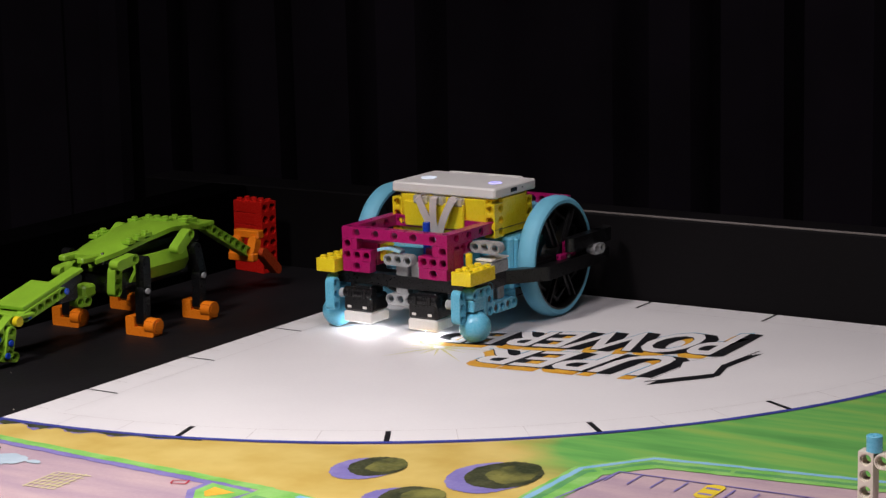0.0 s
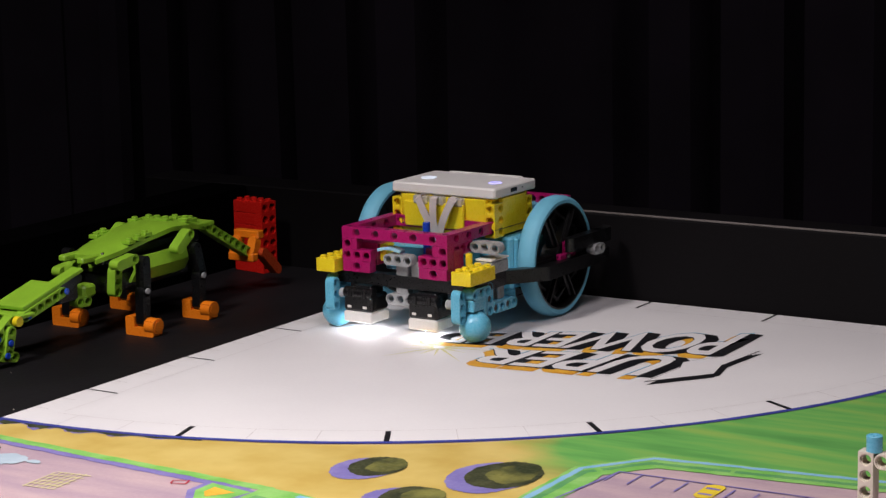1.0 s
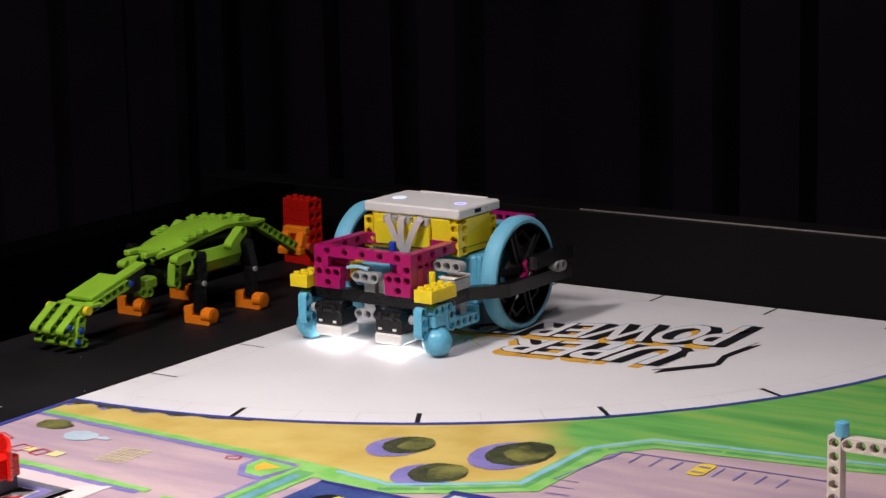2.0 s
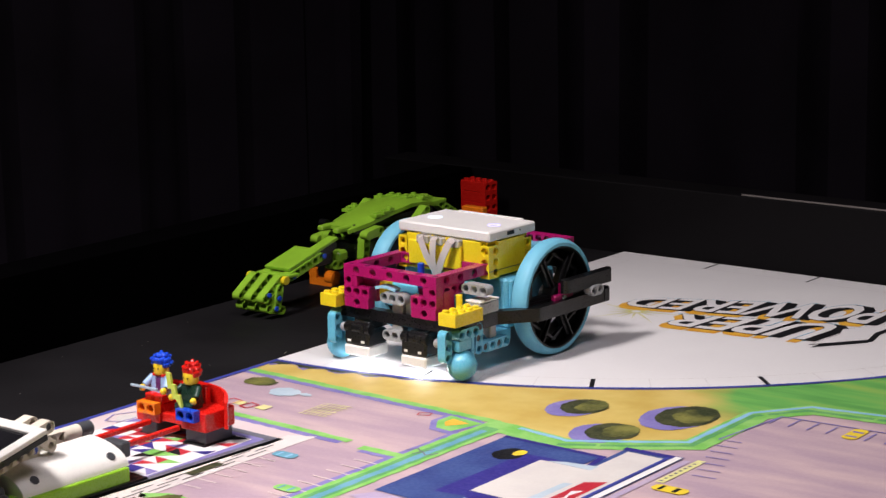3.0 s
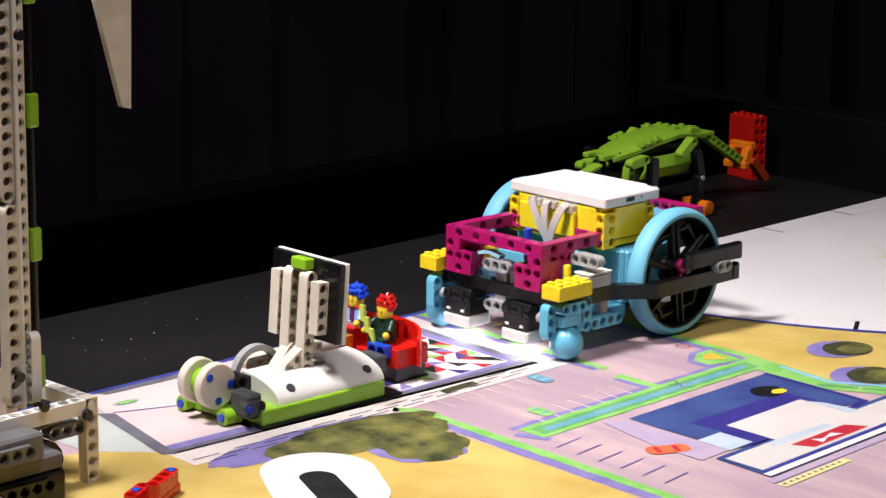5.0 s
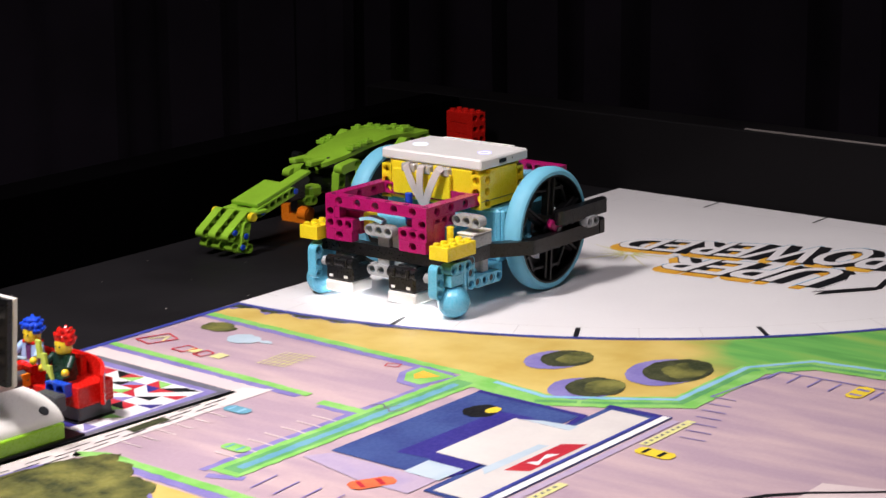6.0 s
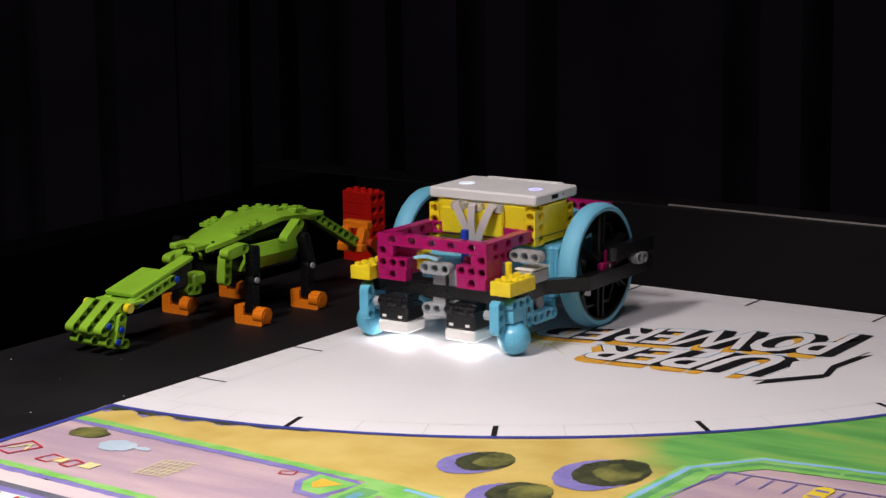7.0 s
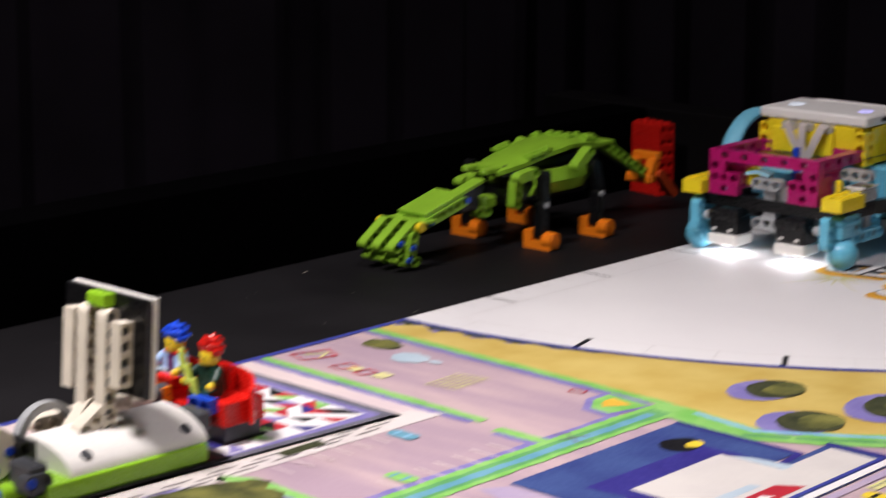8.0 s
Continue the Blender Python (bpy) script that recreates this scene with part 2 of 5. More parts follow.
            for ring, y in rings:
                for k in range(K):
                    a = 2 * math.pi * k / K
                    p = ring[k] if isinstance(ring, list) else (cx + ring * math.cos(a), ring * math.sin(a))
                    verts.append((p[0], y, p[1]))
            R = len(rings)

            def inside(k):
                """True for a wall shared with the next or the last module."""
                p, q = outer[k][0] - cx, outer[(k + 1) % K][0] - cx
                return (i < n - 1 and min(p, q) > U / 2 - 1e-7) or (i > 0 and max(p, q) < -U / 2 + 1e-7)

            for j in range(R - 1):
                for k in range(K):
                    if has or not inside(k):
                        a, b = j * K + k, j * K + (k + 1) % K
                        faces.append((a, b, b + K, a + K))
            if has:
                for k in range(K):
                    if not inside(k):
                        a, b = (R - 1) * K + k, (R - 1) * K + (k + 1) % K
                        faces.append((a, b, (k + 1) % K, k))
            else:
                faces.append(tuple(range(K))[::-1])
                faces.append(tuple(range(K, 2 * K)))
            self.add(verts, faces, m)
        return self

    def studs(self, o, nx, ny, m=None, r=0.0024, hgt=0.0017):
        """A field of studs whose first stands at o."""
        for i in range(nx):
            for j in range(ny):
                p = Matrix.Translation((o[0] + i * U, o[1] + j * U, o[2]))
                self.lathe([(r, 0), (r, hgt - 0.0003), (r - 0.0003, hgt)], m @ p if m else p, 14)
        return self

    def prism(self, outline, z0, z1, m=None):
        n = len(outline)
        v = [(x, y, z0) for x, y in outline] + [(x, y, z1) for x, y in outline]
        f = [tuple(range(n))[::-1], tuple(range(n, 2 * n))] + [(i, (i + 1) % n, n + (i + 1) % n, n + i) for i in range(n)]
        return self.add(v, f, m)

    def tape(self, path, side, width, thick):
        """A flat band of even thickness along a path; side is the direction of its width."""
        pts, s = [Vector(p) for p in path], Vector(side).normalized()
        verts, faces = [], []
        for i, p in enumerate(pts):
            d = (pts[min(i + 1, len(pts) - 1)] - pts[max(i - 1, 0)]).normalized()
            nn = d.cross(s).normalized()
            for a, b in ((-1, -1), (1, -1), (1, 1), (-1, 1)):
                verts.append(p + s * (a * width / 2) + nn * (b * thick / 2))
        for i in range(len(pts) - 1):
            for k in range(4):
                a, b = i * 4 + k, i * 4 + (k + 1) % 4
                faces.append((a, b, b + 4, a + 4))
        faces += [(3, 2, 1, 0), tuple(len(verts) - 4 + k for k in range(4))]
        return self.add(verts, faces)


def mesh_of(name, geo, mats, smooth=32):
    me = bpy.data.meshes.new(name)
    me.from_pydata(geo.v, [], geo.f)
    bm = bmesh.new()
    bm.from_mesh(me)
    bmesh.ops.remove_doubles(bm, verts=bm.verts, dist=0.000002)
    bmesh.ops.recalc_face_normals(bm, faces=bm.faces)
    bm.to_mesh(me)
    bm.free()
    for m in mats if isinstance(mats, (list, tuple)) else (mats,):
        me.materials.append(m)
    me.shade_smooth()
    me.set_sharp_from_angle(angle=radians(smooth))
    return me


def part(name, geo, material, parent=None, label=""):
    ob = new(name, mesh_of(name, geo, material))
    ob.parent = parent
    return tagged(ob, label)


def thing(name, place, label, category, group=""):
    ob = new(name)
    ob.empty_display_size = 0.02
    ob.matrix_basis = place
    return tagged(ob, label, category, group)


def structure(name, geo, material, label):
    return tagged(part(name, geo, material), label, kind="structure")


# ---------------------------------------------------------------- the room and the table
TZ = -0.0012  # the table's surface, one mat's thickness below the print


def room():
    structure("floor", Geo().box((0.4, -0.6, -0.85), (5.2, 5.2, 0.1)), FLOORING, "dark studio floor under the table")
    structure("ceiling", Geo().box((0.4, -0.6, 2.45), (5.2, 5.2, 0.1)), FLOORING, "dark studio ceiling")

    def curtain(name, a, b, seed):
        """A hanging cloth with uneven folds that deepen towards the hem."""
        rng = random.Random(seed)
        a, b = Vector(a), Vector(b)
        d, nrm = (b - a), Vector((-(b - a).y, (b - a).x, 0)).normalized()
        n, k = 220, 26
        waves = [(rng.uniform(3, 9), rng.uniform(0, 6.3), rng.uniform(0.4, 1)) for _ in range(4)] + [(rng.uniform(14, 30), rng.uniform(0, 6.3), 0.35) for _ in range(4)]
        g, verts, faces = Geo(), [], []
        for j in range(k + 1):
            z = -0.8 + 3.2 * j / k
            for i in range(n + 1):
                u = i / n
                w = sum(c * math.sin(f * 2 * math.pi * u * d.length / 2.4 + p + 0.35 * (z + 0.8) * math.sin(f + p)) for f, p, c in waves)
                p = a + d * u + nrm * (0.018 * w * (1.15 - 0.2 * (z + 0.8) / 3.2))
                verts.append((p.x, p.y, z))
        for j in range(k):
            for i in range(n):
                q = j * (n + 1) + i
                faces.append((q, q + 1, q + n + 2, q + n + 1))
        back = len(verts)
        verts += [(x + nrm.x * 0.01, y + nrm.y * 0.01, z) for x, y, z in verts]
        faces += [tuple(back + i for i in f[::-1]) for f in faces]
        for i in range(n):
            faces.append((i, i + 1, back + i + 1, back + i))
        g.add(verts, faces)
        return structure(name, g, CLOTH, "black cloth curtain hanging in loose folds")

    curtain("backdrop_north", (-1.1, 0.62, 0), (2.9, 0.62, 0), 3)
    curtain("backdrop_west", (-0.85, -3.1, 0), (-0.85, 0.9, 0), 5)
    curtain("backdrop_south", (2.9, -3.0, 0), (-1.1, -3.0, 0), 8)
    curtain("backdrop_east", (2.8, 0.9, 0), (2.8, -3.1, 0), 11)

    structure("table_top", Geo().box((0.996, -0.5715, TZ - 0.01), (2.328, 1.143, 0.02), 0.0008), TABLE, "matt black painted competition table top with dust specks")

    def rail(name, c, s, edge_c, edge_s):
        w = structure(name, Geo().box(c, s, 0.001), BORDER, "black painted timber border of the table")
        # thin pale strip: the highlight on the rail's top edge, put in as colour
        part("edge_highlight", Geo().box(edge_c, edge_s, 0.0008), EDGE, w, "pale strip painted as a highlight on the timber's edge")

    H = 0.064
    rail("wall_north", (0.96, 0.019 + 0.0015, H / 2 - 0.01), (2.48, 0.038, H + 0.018), (1.155, 0.0035, H - 0.0002), (2.07, 0.0022, 0.0014))
    structure("wall_west", Geo().box((-0.1885, -0.5715, H / 2 - 0.01), (0.038, 1.14, H + 0.018), 0.001), DARKBORDER, "near-black timber border of the table")
    rail("wall_east", (2.18, -0.5715, H / 2 - 0.01), (0.038, 1.14, H + 0.018), (2.163, -0.5715, H - 0.0002), (0.0012, 1.13, 0.0012))
    rail("wall_south", (0.96, -1.164, H / 2 - 0.01), (2.48, 0.038, H + 0.018), (0.96, -1.147, H - 0.0002), (2.47, 0.0012, 0.0012))

    # lint on the dark table top
    rng = random.Random(4)
    g = Geo()
    for _ in range(45):
        x, y, s = rng.uniform(-0.155, -0.01), rng.uniform(-1.0, -0.05), rng.choice((0.0002, 0.0002, 0.0003, 0.0005))
        g.ball((x, y, TZ + s * 0.4), s, 6, 4, (1, 1, 0.6))
    tagged(part("lint", g, CREAM), "pale specks of lint on the black table", "dust", kind="stuff")


room()

# ---------------------------------------------------------------- the printed mat
MAT = thing("game_mat", pose(0, 0, 0), "vinyl competition mat printed with a colourful city map", "mat")
part("sheet", Geo().box((0.9, -0.5715, -0.0006), (1.8, 1.143, 0.0012), 0.0002), INK_PINK, MAT)
LAYER = 0.00012


def laid(x, y):
    """Where a point of the town's drawing comes to lie on the mat."""
    return (-0.0003 + 0.9807 * x - 0.0008 * y - 0.068 * x * y - 0.0051 * y * y,
            0.0001 + 0.0017 * x + 0.9619 * y + 0.0635 * x * y - 0.0664 * y * y)


def ink(name, outlines, material, level, label="", town=False):
    """Flat printed shapes, each level a hair above the one below."""
    g = Geo()
    for o in outlines:
        lift = level * LAYER + (len(g.f) % 12) * 0.000006
        g.add([(*(laid(x, y) if town else (x, y)), lift) for x, y in o], [tuple(range(len(o)))])
    me = bpy.data.meshes.new(name)
    me.from_pydata(g.v, [], g.f)
    bm = bmesh.new()
    bm.from_mesh(me)
    bmesh.ops.remove_doubles(bm, verts=bm.verts, dist=0.00008)
    for f in bm.faces:
        f.normal_update()
        if f.normal.z < 0:
            f.normal_flip()
    bmesh.ops.triangulate(bm, faces=[f for f in bm.faces if len(f.verts) > 4])
    bm.to_mesh(me)
    bm.free()
    me.materials.append(material)
    ob = new(name, me)
    ob.parent = MAT
    return tagged(ob, label)


def ink_each(name, outlines, material, level, label="", town=False):
    for o in outlines:
        ink(name, [o], material, level, label, town)


def stroke(path, width, jitter=0.0, seed=0):
    """Quads along a line of even width, mitred at the bends."""
    rng, pts, out = random.Random(seed), [Vector(p) for p in path], []
    if jitter:
        fine = []
        for a, b in zip(pts, pts[1:]):
            n = max(1, int((b - a).length / 0.006))
            fine += [a.lerp(b, i / n) for i in range(n)]
        pts = fine + [pts[-1]]
    edge = []
    for i, p in enumerate(pts):
        d0 = (p - pts[i - 1]).normalized() if i else (pts[1] - p).normalized()
        d1 = (pts[i + 1] - p).normalized() if i < len(pts) - 1 else d0
        nrm = Vector((-(d0 + d1).y, (d0 + d1).x)).normalized()
        k = 1 / max(0.4, nrm.dot(Vector((-d1.y, d1.x))))
        w = width / 2 * k
        j1, j2 = (rng.uniform(-jitter, jitter) for _ in range(2)) if jitter else (0, 0)
        edge.append((p + nrm * (w + j1), p - nrm * (w + j2)))
    for (a, b), (c, d) in zip(edge, edge[1:]):
        out.append([tuple(a), tuple(b), tuple(d), tuple(c)])
    return out


def blob(cx, cy, rx, ry, seed, rough=0.12, n=80, turn=0.0):
    rng = random.Random(seed)
    ph = [(rng.uniform(0, 6.3), k, rng.uniform(0.3, 1) / k ** 0.7) for k in (3, 5, 8, 13)]
    out = []
    for i in range(n):
        a = 2 * math.pi * i / n
        r = 1 + rough * sum(c * math.sin(k * a + p) for p, k, c in ph)
        r += rng.uniform(-0.025, 0.025)
        x, y = rx * r * math.cos(a), ry * r * math.sin(a)
        out.append((cx + x * math.cos(turn) - y * math.sin(turn), cy + x * math.sin(turn) + y * math.cos(turn)))
    return out


def capsule(a, b, r, n=24):
    """An oval with straight sides, round about a and b."""
    q = math.atan2(b[1] - a[1], b[0] - a[0])
    ends = [(p, q + k * math.pi / 2 + math.pi * i / n) for p, k in ((a, 1), (b, -1)) for i in range(n + 1)]
    return [(p[0] + r * math.cos(t), p[1] + r * math.sin(t)) for p, t in ends]


def rect(x0, y0, x1, y1):
    return [(x0, y0), (x1, y0), (x1, y1), (x0, y1)]


def arc(r, a0, a1, n):
    return [(r * math.cos(radians(a0 + (a1 - a0) * i / n)), r * math.sin(radians(a0 + (a1 - a0) * i / n))) for i in range(n + 1)]


RAD = 0.4803


def launch_area():
    ink("launch_area", [[(0.0005, -0.0005)] + [p, q] for p, q in zip(arc(RAD, -90, 0, 60), arc(RAD, -90, 0, 60)[1:])], MAT_WHITE, 3, "plain white quarter circle")
    band = list(zip(arc(RAD - 0.0015, -90, 0, 90), arc(RAD + 0.003, -90, 0, 90)))
    ink("arc_line", [[a, b, d, c] for (a, b), (c, d) in zip(band, band[1:])], INK_NAVY, 4, "thick navy line round the launch area")
    ink("mat_edge_line", [rect(0.0004, -1.142, 0.005, -RAD)], INK_NAVY, 4, "navy line along the edge of the mat")
    ticks = []
    for a in (-75, -60, -45, -30, -15):
        ca, sa = math.cos(radians(a)), math.sin(radians(a))
        ticks += stroke([((RAD - 0.001) * ca, (RAD - 0.001) * sa), ((RAD - 0.0235) * ca, (RAD - 0.0235) * sa)], 0.0034)
    ink_each("arc_tick", ticks, INK_BLACK, 5)
    side = []
    for i in (1, 2, 3, 4):
        side += [rect(0.0005, -0.1 * i - 0.0008, 0.025, -0.1 * i + 0.0008), rect(0.1 * i - 0.001, -0.025, 0.1 * i + 0.001, -0.0005)]
    ink_each("edge_tick", side, INK_BLACK, 5)
    faint = []
    for i in range(1, 19):
        if i % 4:
            faint += [rect(0.0005, -0.025 * i - 0.0003, 0.012, -0.025 * i + 0.0003), rect(0.025 * i - 0.0003, -0.012, 0.025 * i + 0.0003, -0.0005)]
    inner = list(zip(arc(RAD - 0.0252, -87, -3, 60), arc(RAD - 0.0248, -87, -3, 60)))
    faint += [[a, b, d, c] for (a, b), (c, d) in zip(inner, inner[1:])]
    faint += [rect(0.0248, -0.45, 0.0252, -0.03), rect(0.03, -0.0252, 0.45, -0.0248)]
    for a in range(-85, 0, 5):
        if a % 15:
            ca, sa = math.cos(radians(a)), math.sin(radians(a))
            faint += stroke([(RAD * 0.996 * ca, RAD * 0.996 * sa), ((RAD - 0.025) * ca, (RAD - 0.025) * sa)], 0.0005)
    tagged(ink("faint_ruling", faint, INK_FAINT, 4), kind="stuff")
    # a small yellow sunburst
    rays = []
    for i in range(14):
        a = 2 * math.pi * i / 14 + 0.2
        ln = 0.045 if i % 3 == 0 else 0.026
        d, s = Vector((math.cos(a), math.sin(a))), Vector((-math.sin(a), math.cos(a)))
        c = Vector((0.139, -0.198))
        rays.append([tuple(c + d * 0.004 + s * 0.0012), tuple(c + d * ln), tuple(c + d * 0.004 - s * 0.0012)])
    ink("sunburst", rays, INK_STRAW, 5, "thin yellow rays")


launch_area()


def lettering(name, body, x, y, turn, length, h0, h1, material, level, grow, dx=0.0, dy=0.0):
    """Slanted block letters on a line of the given length, whose height falls from h0 to h1."""
    meshes = []
    for offset in (0.0, grow):
        cu = bpy.data.curves.new(name, "FONT")
        cu.body, cu.size, cu.offset, cu.space_character = body, 0.08, offset, 0.95
        cu.fill_mode, cu.resolution_u = "FRONT", 3
        tmp = new(name, cu)
        bpy.context.view_layer.update()
        meshes.append(bpy.data.meshes.new_from_object(tmp.evaluated_get(bpy.context.evaluated_depsgraph_get())))
        bpy.data.objects.remove(tmp)
    plain, me = meshes
    x0, x1 = min(v.co.x for v in plain.vertices), max(v.co.x for v in plain.vertices)
    y0, y1 = min(v.co.y for v in plain.vertices), max(v.co.y for v in plain.vertices)
    for v in me.vertices:
        u, w = (v.co.x - x0) / (x1 - x0), (v.co.y - y0) / (y1 - y0)
        h = (h0 + (h1 - h0) * u) * w
        v.co = (u * length + 0.43 * h, h, 0)
    me.transform(pose(x + dx, y + dy, level * LAYER, 0, 0, turn))
    for v in me.vertices:
        v.co.x, v.co.y = laid(v.co.x, v.co.y)
    me.materials.clear()
    me.materials.append(material)
    ob = new(name, me)
    ob.parent = MAT
    return ob


def title():
    bolt = [(0.3404, -0.1135), (0.3345, -0.1600), (0.3395, -0.1830), (0.3093, -0.2200), (0.3135, -0.1790), (0.3085, -0.1640)]
    for body, x, y, turn, length, h0, h1 in (("UPER", 0.3035, -0.1500, 197.2, 0.131, 0.054, 0.036), ("POWERED", 0.3140, -0.0690, 204.0, 0.215, 0.062, 0.032)):
        for k in range(6):
            lettering("letter_glow", body, x, y, turn, length, h0, h1, INK_SKYBLUE if k == 5 else INK_GOLD, 4 + (k < 5) * (1 + 0.1 * k), 0.0024 + (0.0024 if k == 5 else 0), dx=-0.0003 * (k % 5), dy=-0.0026 * (k % 5))
        for k in range(8):
            lettering("letter_shade", body, x, y, turn, length, h0, h1, INK_BLACK, 6 + 0.1 * k, 0.0024, dx=0.0013 * k, dy=0.0)
        lettering("letters", body, x, y, turn, length, h0, h1, MAT_WHITE, 7, 0.0014)
    ink("letter_bolt_shade", [[(px + 0.0055, py - 0.003) for px, py in bolt]], INK_BLACK, 5.6, town=True)
    ink("letter_bolt_shade", [[(px + 0.004, py - 0.008) for px, py in bolt]], INK_BLACK, 5.7, town=True)
    ink("letter_bolt_edge", [[(0.325 + (px - 0.325) * 1.06, -0.165 + (py + 0.165) * 1.05) for px, py in bolt]], INK_BLACK, 5.8, town=True)
    ink("letter_bolt", [bolt], MAT_WHITE, 7.1, "white zigzag letter", town=True)


title()


flat_ink, flat_ink_each = ink, ink_each


def city():
    """The printed town: meadow band, lanes, a long building, parked cars, trees and a patterned rug."""
    ink, ink_each = (functools.partial(f, town=True) for f in (flat_ink, flat_ink_each))
    band = arc(RAD + 0.002, -90, -1, 60)
    outer = [(0.001, -0.513), (0.235, -0.517), (0.25, -0.527), (0.297, -0.533), (0.335, -0.512), (0.369, -0.487), (0.369, -0.408), (0.394, -0.375), (0.434, -0.369), (0.514, -0.358), (0.80, -0.30), (0.80, -0.01)]
    strips, m = [], len(band) - 1
    # the band is cut into slices that run from the arc to the lanes
    lens = [0.0]
    for a, b in zip(outer, outer[1:]):
        lens.append(lens[-1] + math.dist(a, b))
    for i in range(m):
        ends = []
        for u in (i / m, (i + 1) / m):
            s = u * lens[-1]
            k = max(j for j in range(len(lens) - 1) if lens[j] <= s + 1e-9)
            w = (s - lens[k]) / (lens[k + 1] - lens[k])
            ends.append(tuple(outer[k][c] * (1 - w) + outer[k + 1][c] * w for c in (0, 1)))
        strips.append([band[i], band[i + 1], ends[1], ends[0]])
    ink("meadow_band", strips, INK_MEADOW, 1, "sandy ground that turns to bright green meadow")
    rng = random.Random(31)
    for name, material, level, base in (("hedge_shadow", INK_VIOLET, 2, 0.013), ("hedge", INK_TREEDARK, 3, 0.010)):
        rim, edge = arc(RAD + 0.003, -89.8, -73, 60), []
        for i in range(61):
            r = RAD + 0.004 + (base + rng.uniform(-0.003, 0.003)) * max(0.06, (0.6 + 0.4 * math.sin(i * 0.55)) * (1 - i / 62))
            q = radians(-89.8 + 16.8 * i / 60)
            edge.append((r * math.cos(q), r * math.sin(q)))
        ink(name, [[rim[i], rim[i + 1], edge[i + 1], edge[i]] for i in range(60)], material, level, "dark hedge along the arc")
    # lanes
    for k, (path, w) in enumerate((([(0.003, -0.5195), (0.225, -0.5255)], 0.007), ([(0.005, -0.610), (0.178, -0.6135)], 0.006), ([(0.200, -0.6195), (0.232, -0.6195)], 0.006), ([(0.160, -0.7585), (0.45, -0.7640)], 0.009))):
        ink("lane_shade", stroke(path, w, 0.0006, k), INK_VIOLET, 2, "violet shade along a lane")
    for k, (path, w) in enumerate((([(0.003, -0.5145), (0.236, -0.5195)], 0.007), ([(0.003, -0.6035), (0.182, -0.608)], 0.0065), ([(0.196, -0.6145), (0.236, -0.613)], 0.008), ([(0.150, -0.7615), (0.164, -0.7525), (0.45, -0.7575)], 0.0075))):
        ink("lane", stroke(path, w, 0.0005, 5 + k), INK_LIME, 3, "bright green lane")
    way = [(0.2375, -0.735), (0.2385, -0.56), (0.2400, -0.5285), (0.255, -0.5285), (0.297, -0.5345), (0.335, -0.5125), (0.3695, -0.4885), (0.3695, -0.408), (0.394, -0.3765), (0.434, -0.371), (0.514, -0.360), (0.80, -0.303)]
    ink("avenue_shade", stroke([(0.224, -0.738), (0.2265, -0.555), (0.214, -0.538)], 0.005, 0.0005, 9) + stroke([(0.232, -0.742), (0.252, -0.734)], 0.006), INK_VIOLET, 2)
    ink("avenue", stroke(way, 0.021, 0.0006, 10), INK_LIME, 3, "broad green avenue")
    ink("avenue_inner", stroke([(0.2378, -0.730), (0.2388, -0.56), (0.2402, -0.5320)], 0.0125, 0.0004, 13) + stroke([(x - 0.001, y - 0.003) for x, y in way[4:]], 0.0045, 0.0004, 14), INK_VERGE, 3.5, "darker green verge of the avenue")
    ink("avenue_middle", stroke([(0.2385, -0.724), (0.2395, -0.54)], 0.0055, 0.0005, 11), INK_TEAL, 4, "blue-green middle of the avenue")
    ink("avenue_kerb", stroke([(x + dx, y + dy) for (x, y), (dx, dy) in zip(way[3:], [(0, 0.006), (0, 0.007), (-0.003, 0.006), (-0.006, 0.002), (-0.006, 0.002), (-0.003, 0.006), (0, 0.007), (0, 0.007), (0, 0.007)])], 0.004, 0.0004, 12), INK_SKYBLUE, 4, "light blue kerb")
    # the three round trees and the big one
    for cx, cy, rx, ry, s in ((0.2610, -0.4570, 0.0165, 0.0195, 1), (0.3090, -0.4950, 0.0185, 0.0205, 2), (0.3315, -0.4375, 0.0215, 0.0270, 3)):
        ink("tree_shadow", [blob(cx - 0.004, cy - 0.007, rx * 1.08, ry * 1.08, s + 20, 0.04)], INK_VIOLET, 4)
        ink("tree", [blob(cx + 0.001, cy, rx * 0.95, ry * 0.95, s + 30, 0.05)], INK_TREEDARK, 5, "dark round tree seen from above")
        ink("tree_light", [blob(cx + 0.005, cy + 0.004, rx * 0.62, ry * 0.70, s + 50, 0.14)], INK_TREE, 6)
    ink("grove_shadow", [blob(0.158, -0.838, 0.016, 0.064, 61, 0.12), blob(0.205, -0.797, 0.033, 0.026, 62, 0.12)], INK_VIOLET, 4)
    ink("grove", [blob(0.172, -0.812, 0.024, 0.060, 63, 0.12), blob(0.21, -0.793, 0.026, 0.026, 64, 0.14), blob(0.186, -0.775, 0.016, 0.02, 65, 0.14)], INK_TREE, 5, "large dark tree crown")
    ink("south_field", [[(0.158, -0.765), (0.62, -0.774), (0.62, -1.10), (0.03, -1.10), (0.10, -0.915), (0.125, -0.905)]], INK_MEADOW, 2, "sandy ground")
    ink("small_tree", [blob(0.035, -0.535, 0.013, 0.010, 71, 0.15)], INK_TREE, 4)
    # the round target in the near field
    flat_ink("target_disc", [capsule((0.2076, -0.891), (0.238, -0.910), 0.0325)], MAT_WHITE, 7, "white printed disc")
    flat_ink("target_eye", [capsule((0.2155, -0.8985), (0.250, -0.915), 0.0105)], INK_BLACK, 8, "black centre of the disc")
    # the blue courtyard and the long roof
    ink("courtyard", [[(0.2585, -0.674), (0.2585, -0.543), (0.334, -0.543), (0.334, -0.674)]], INK_BLUE, 4, "deep blue courtyard")
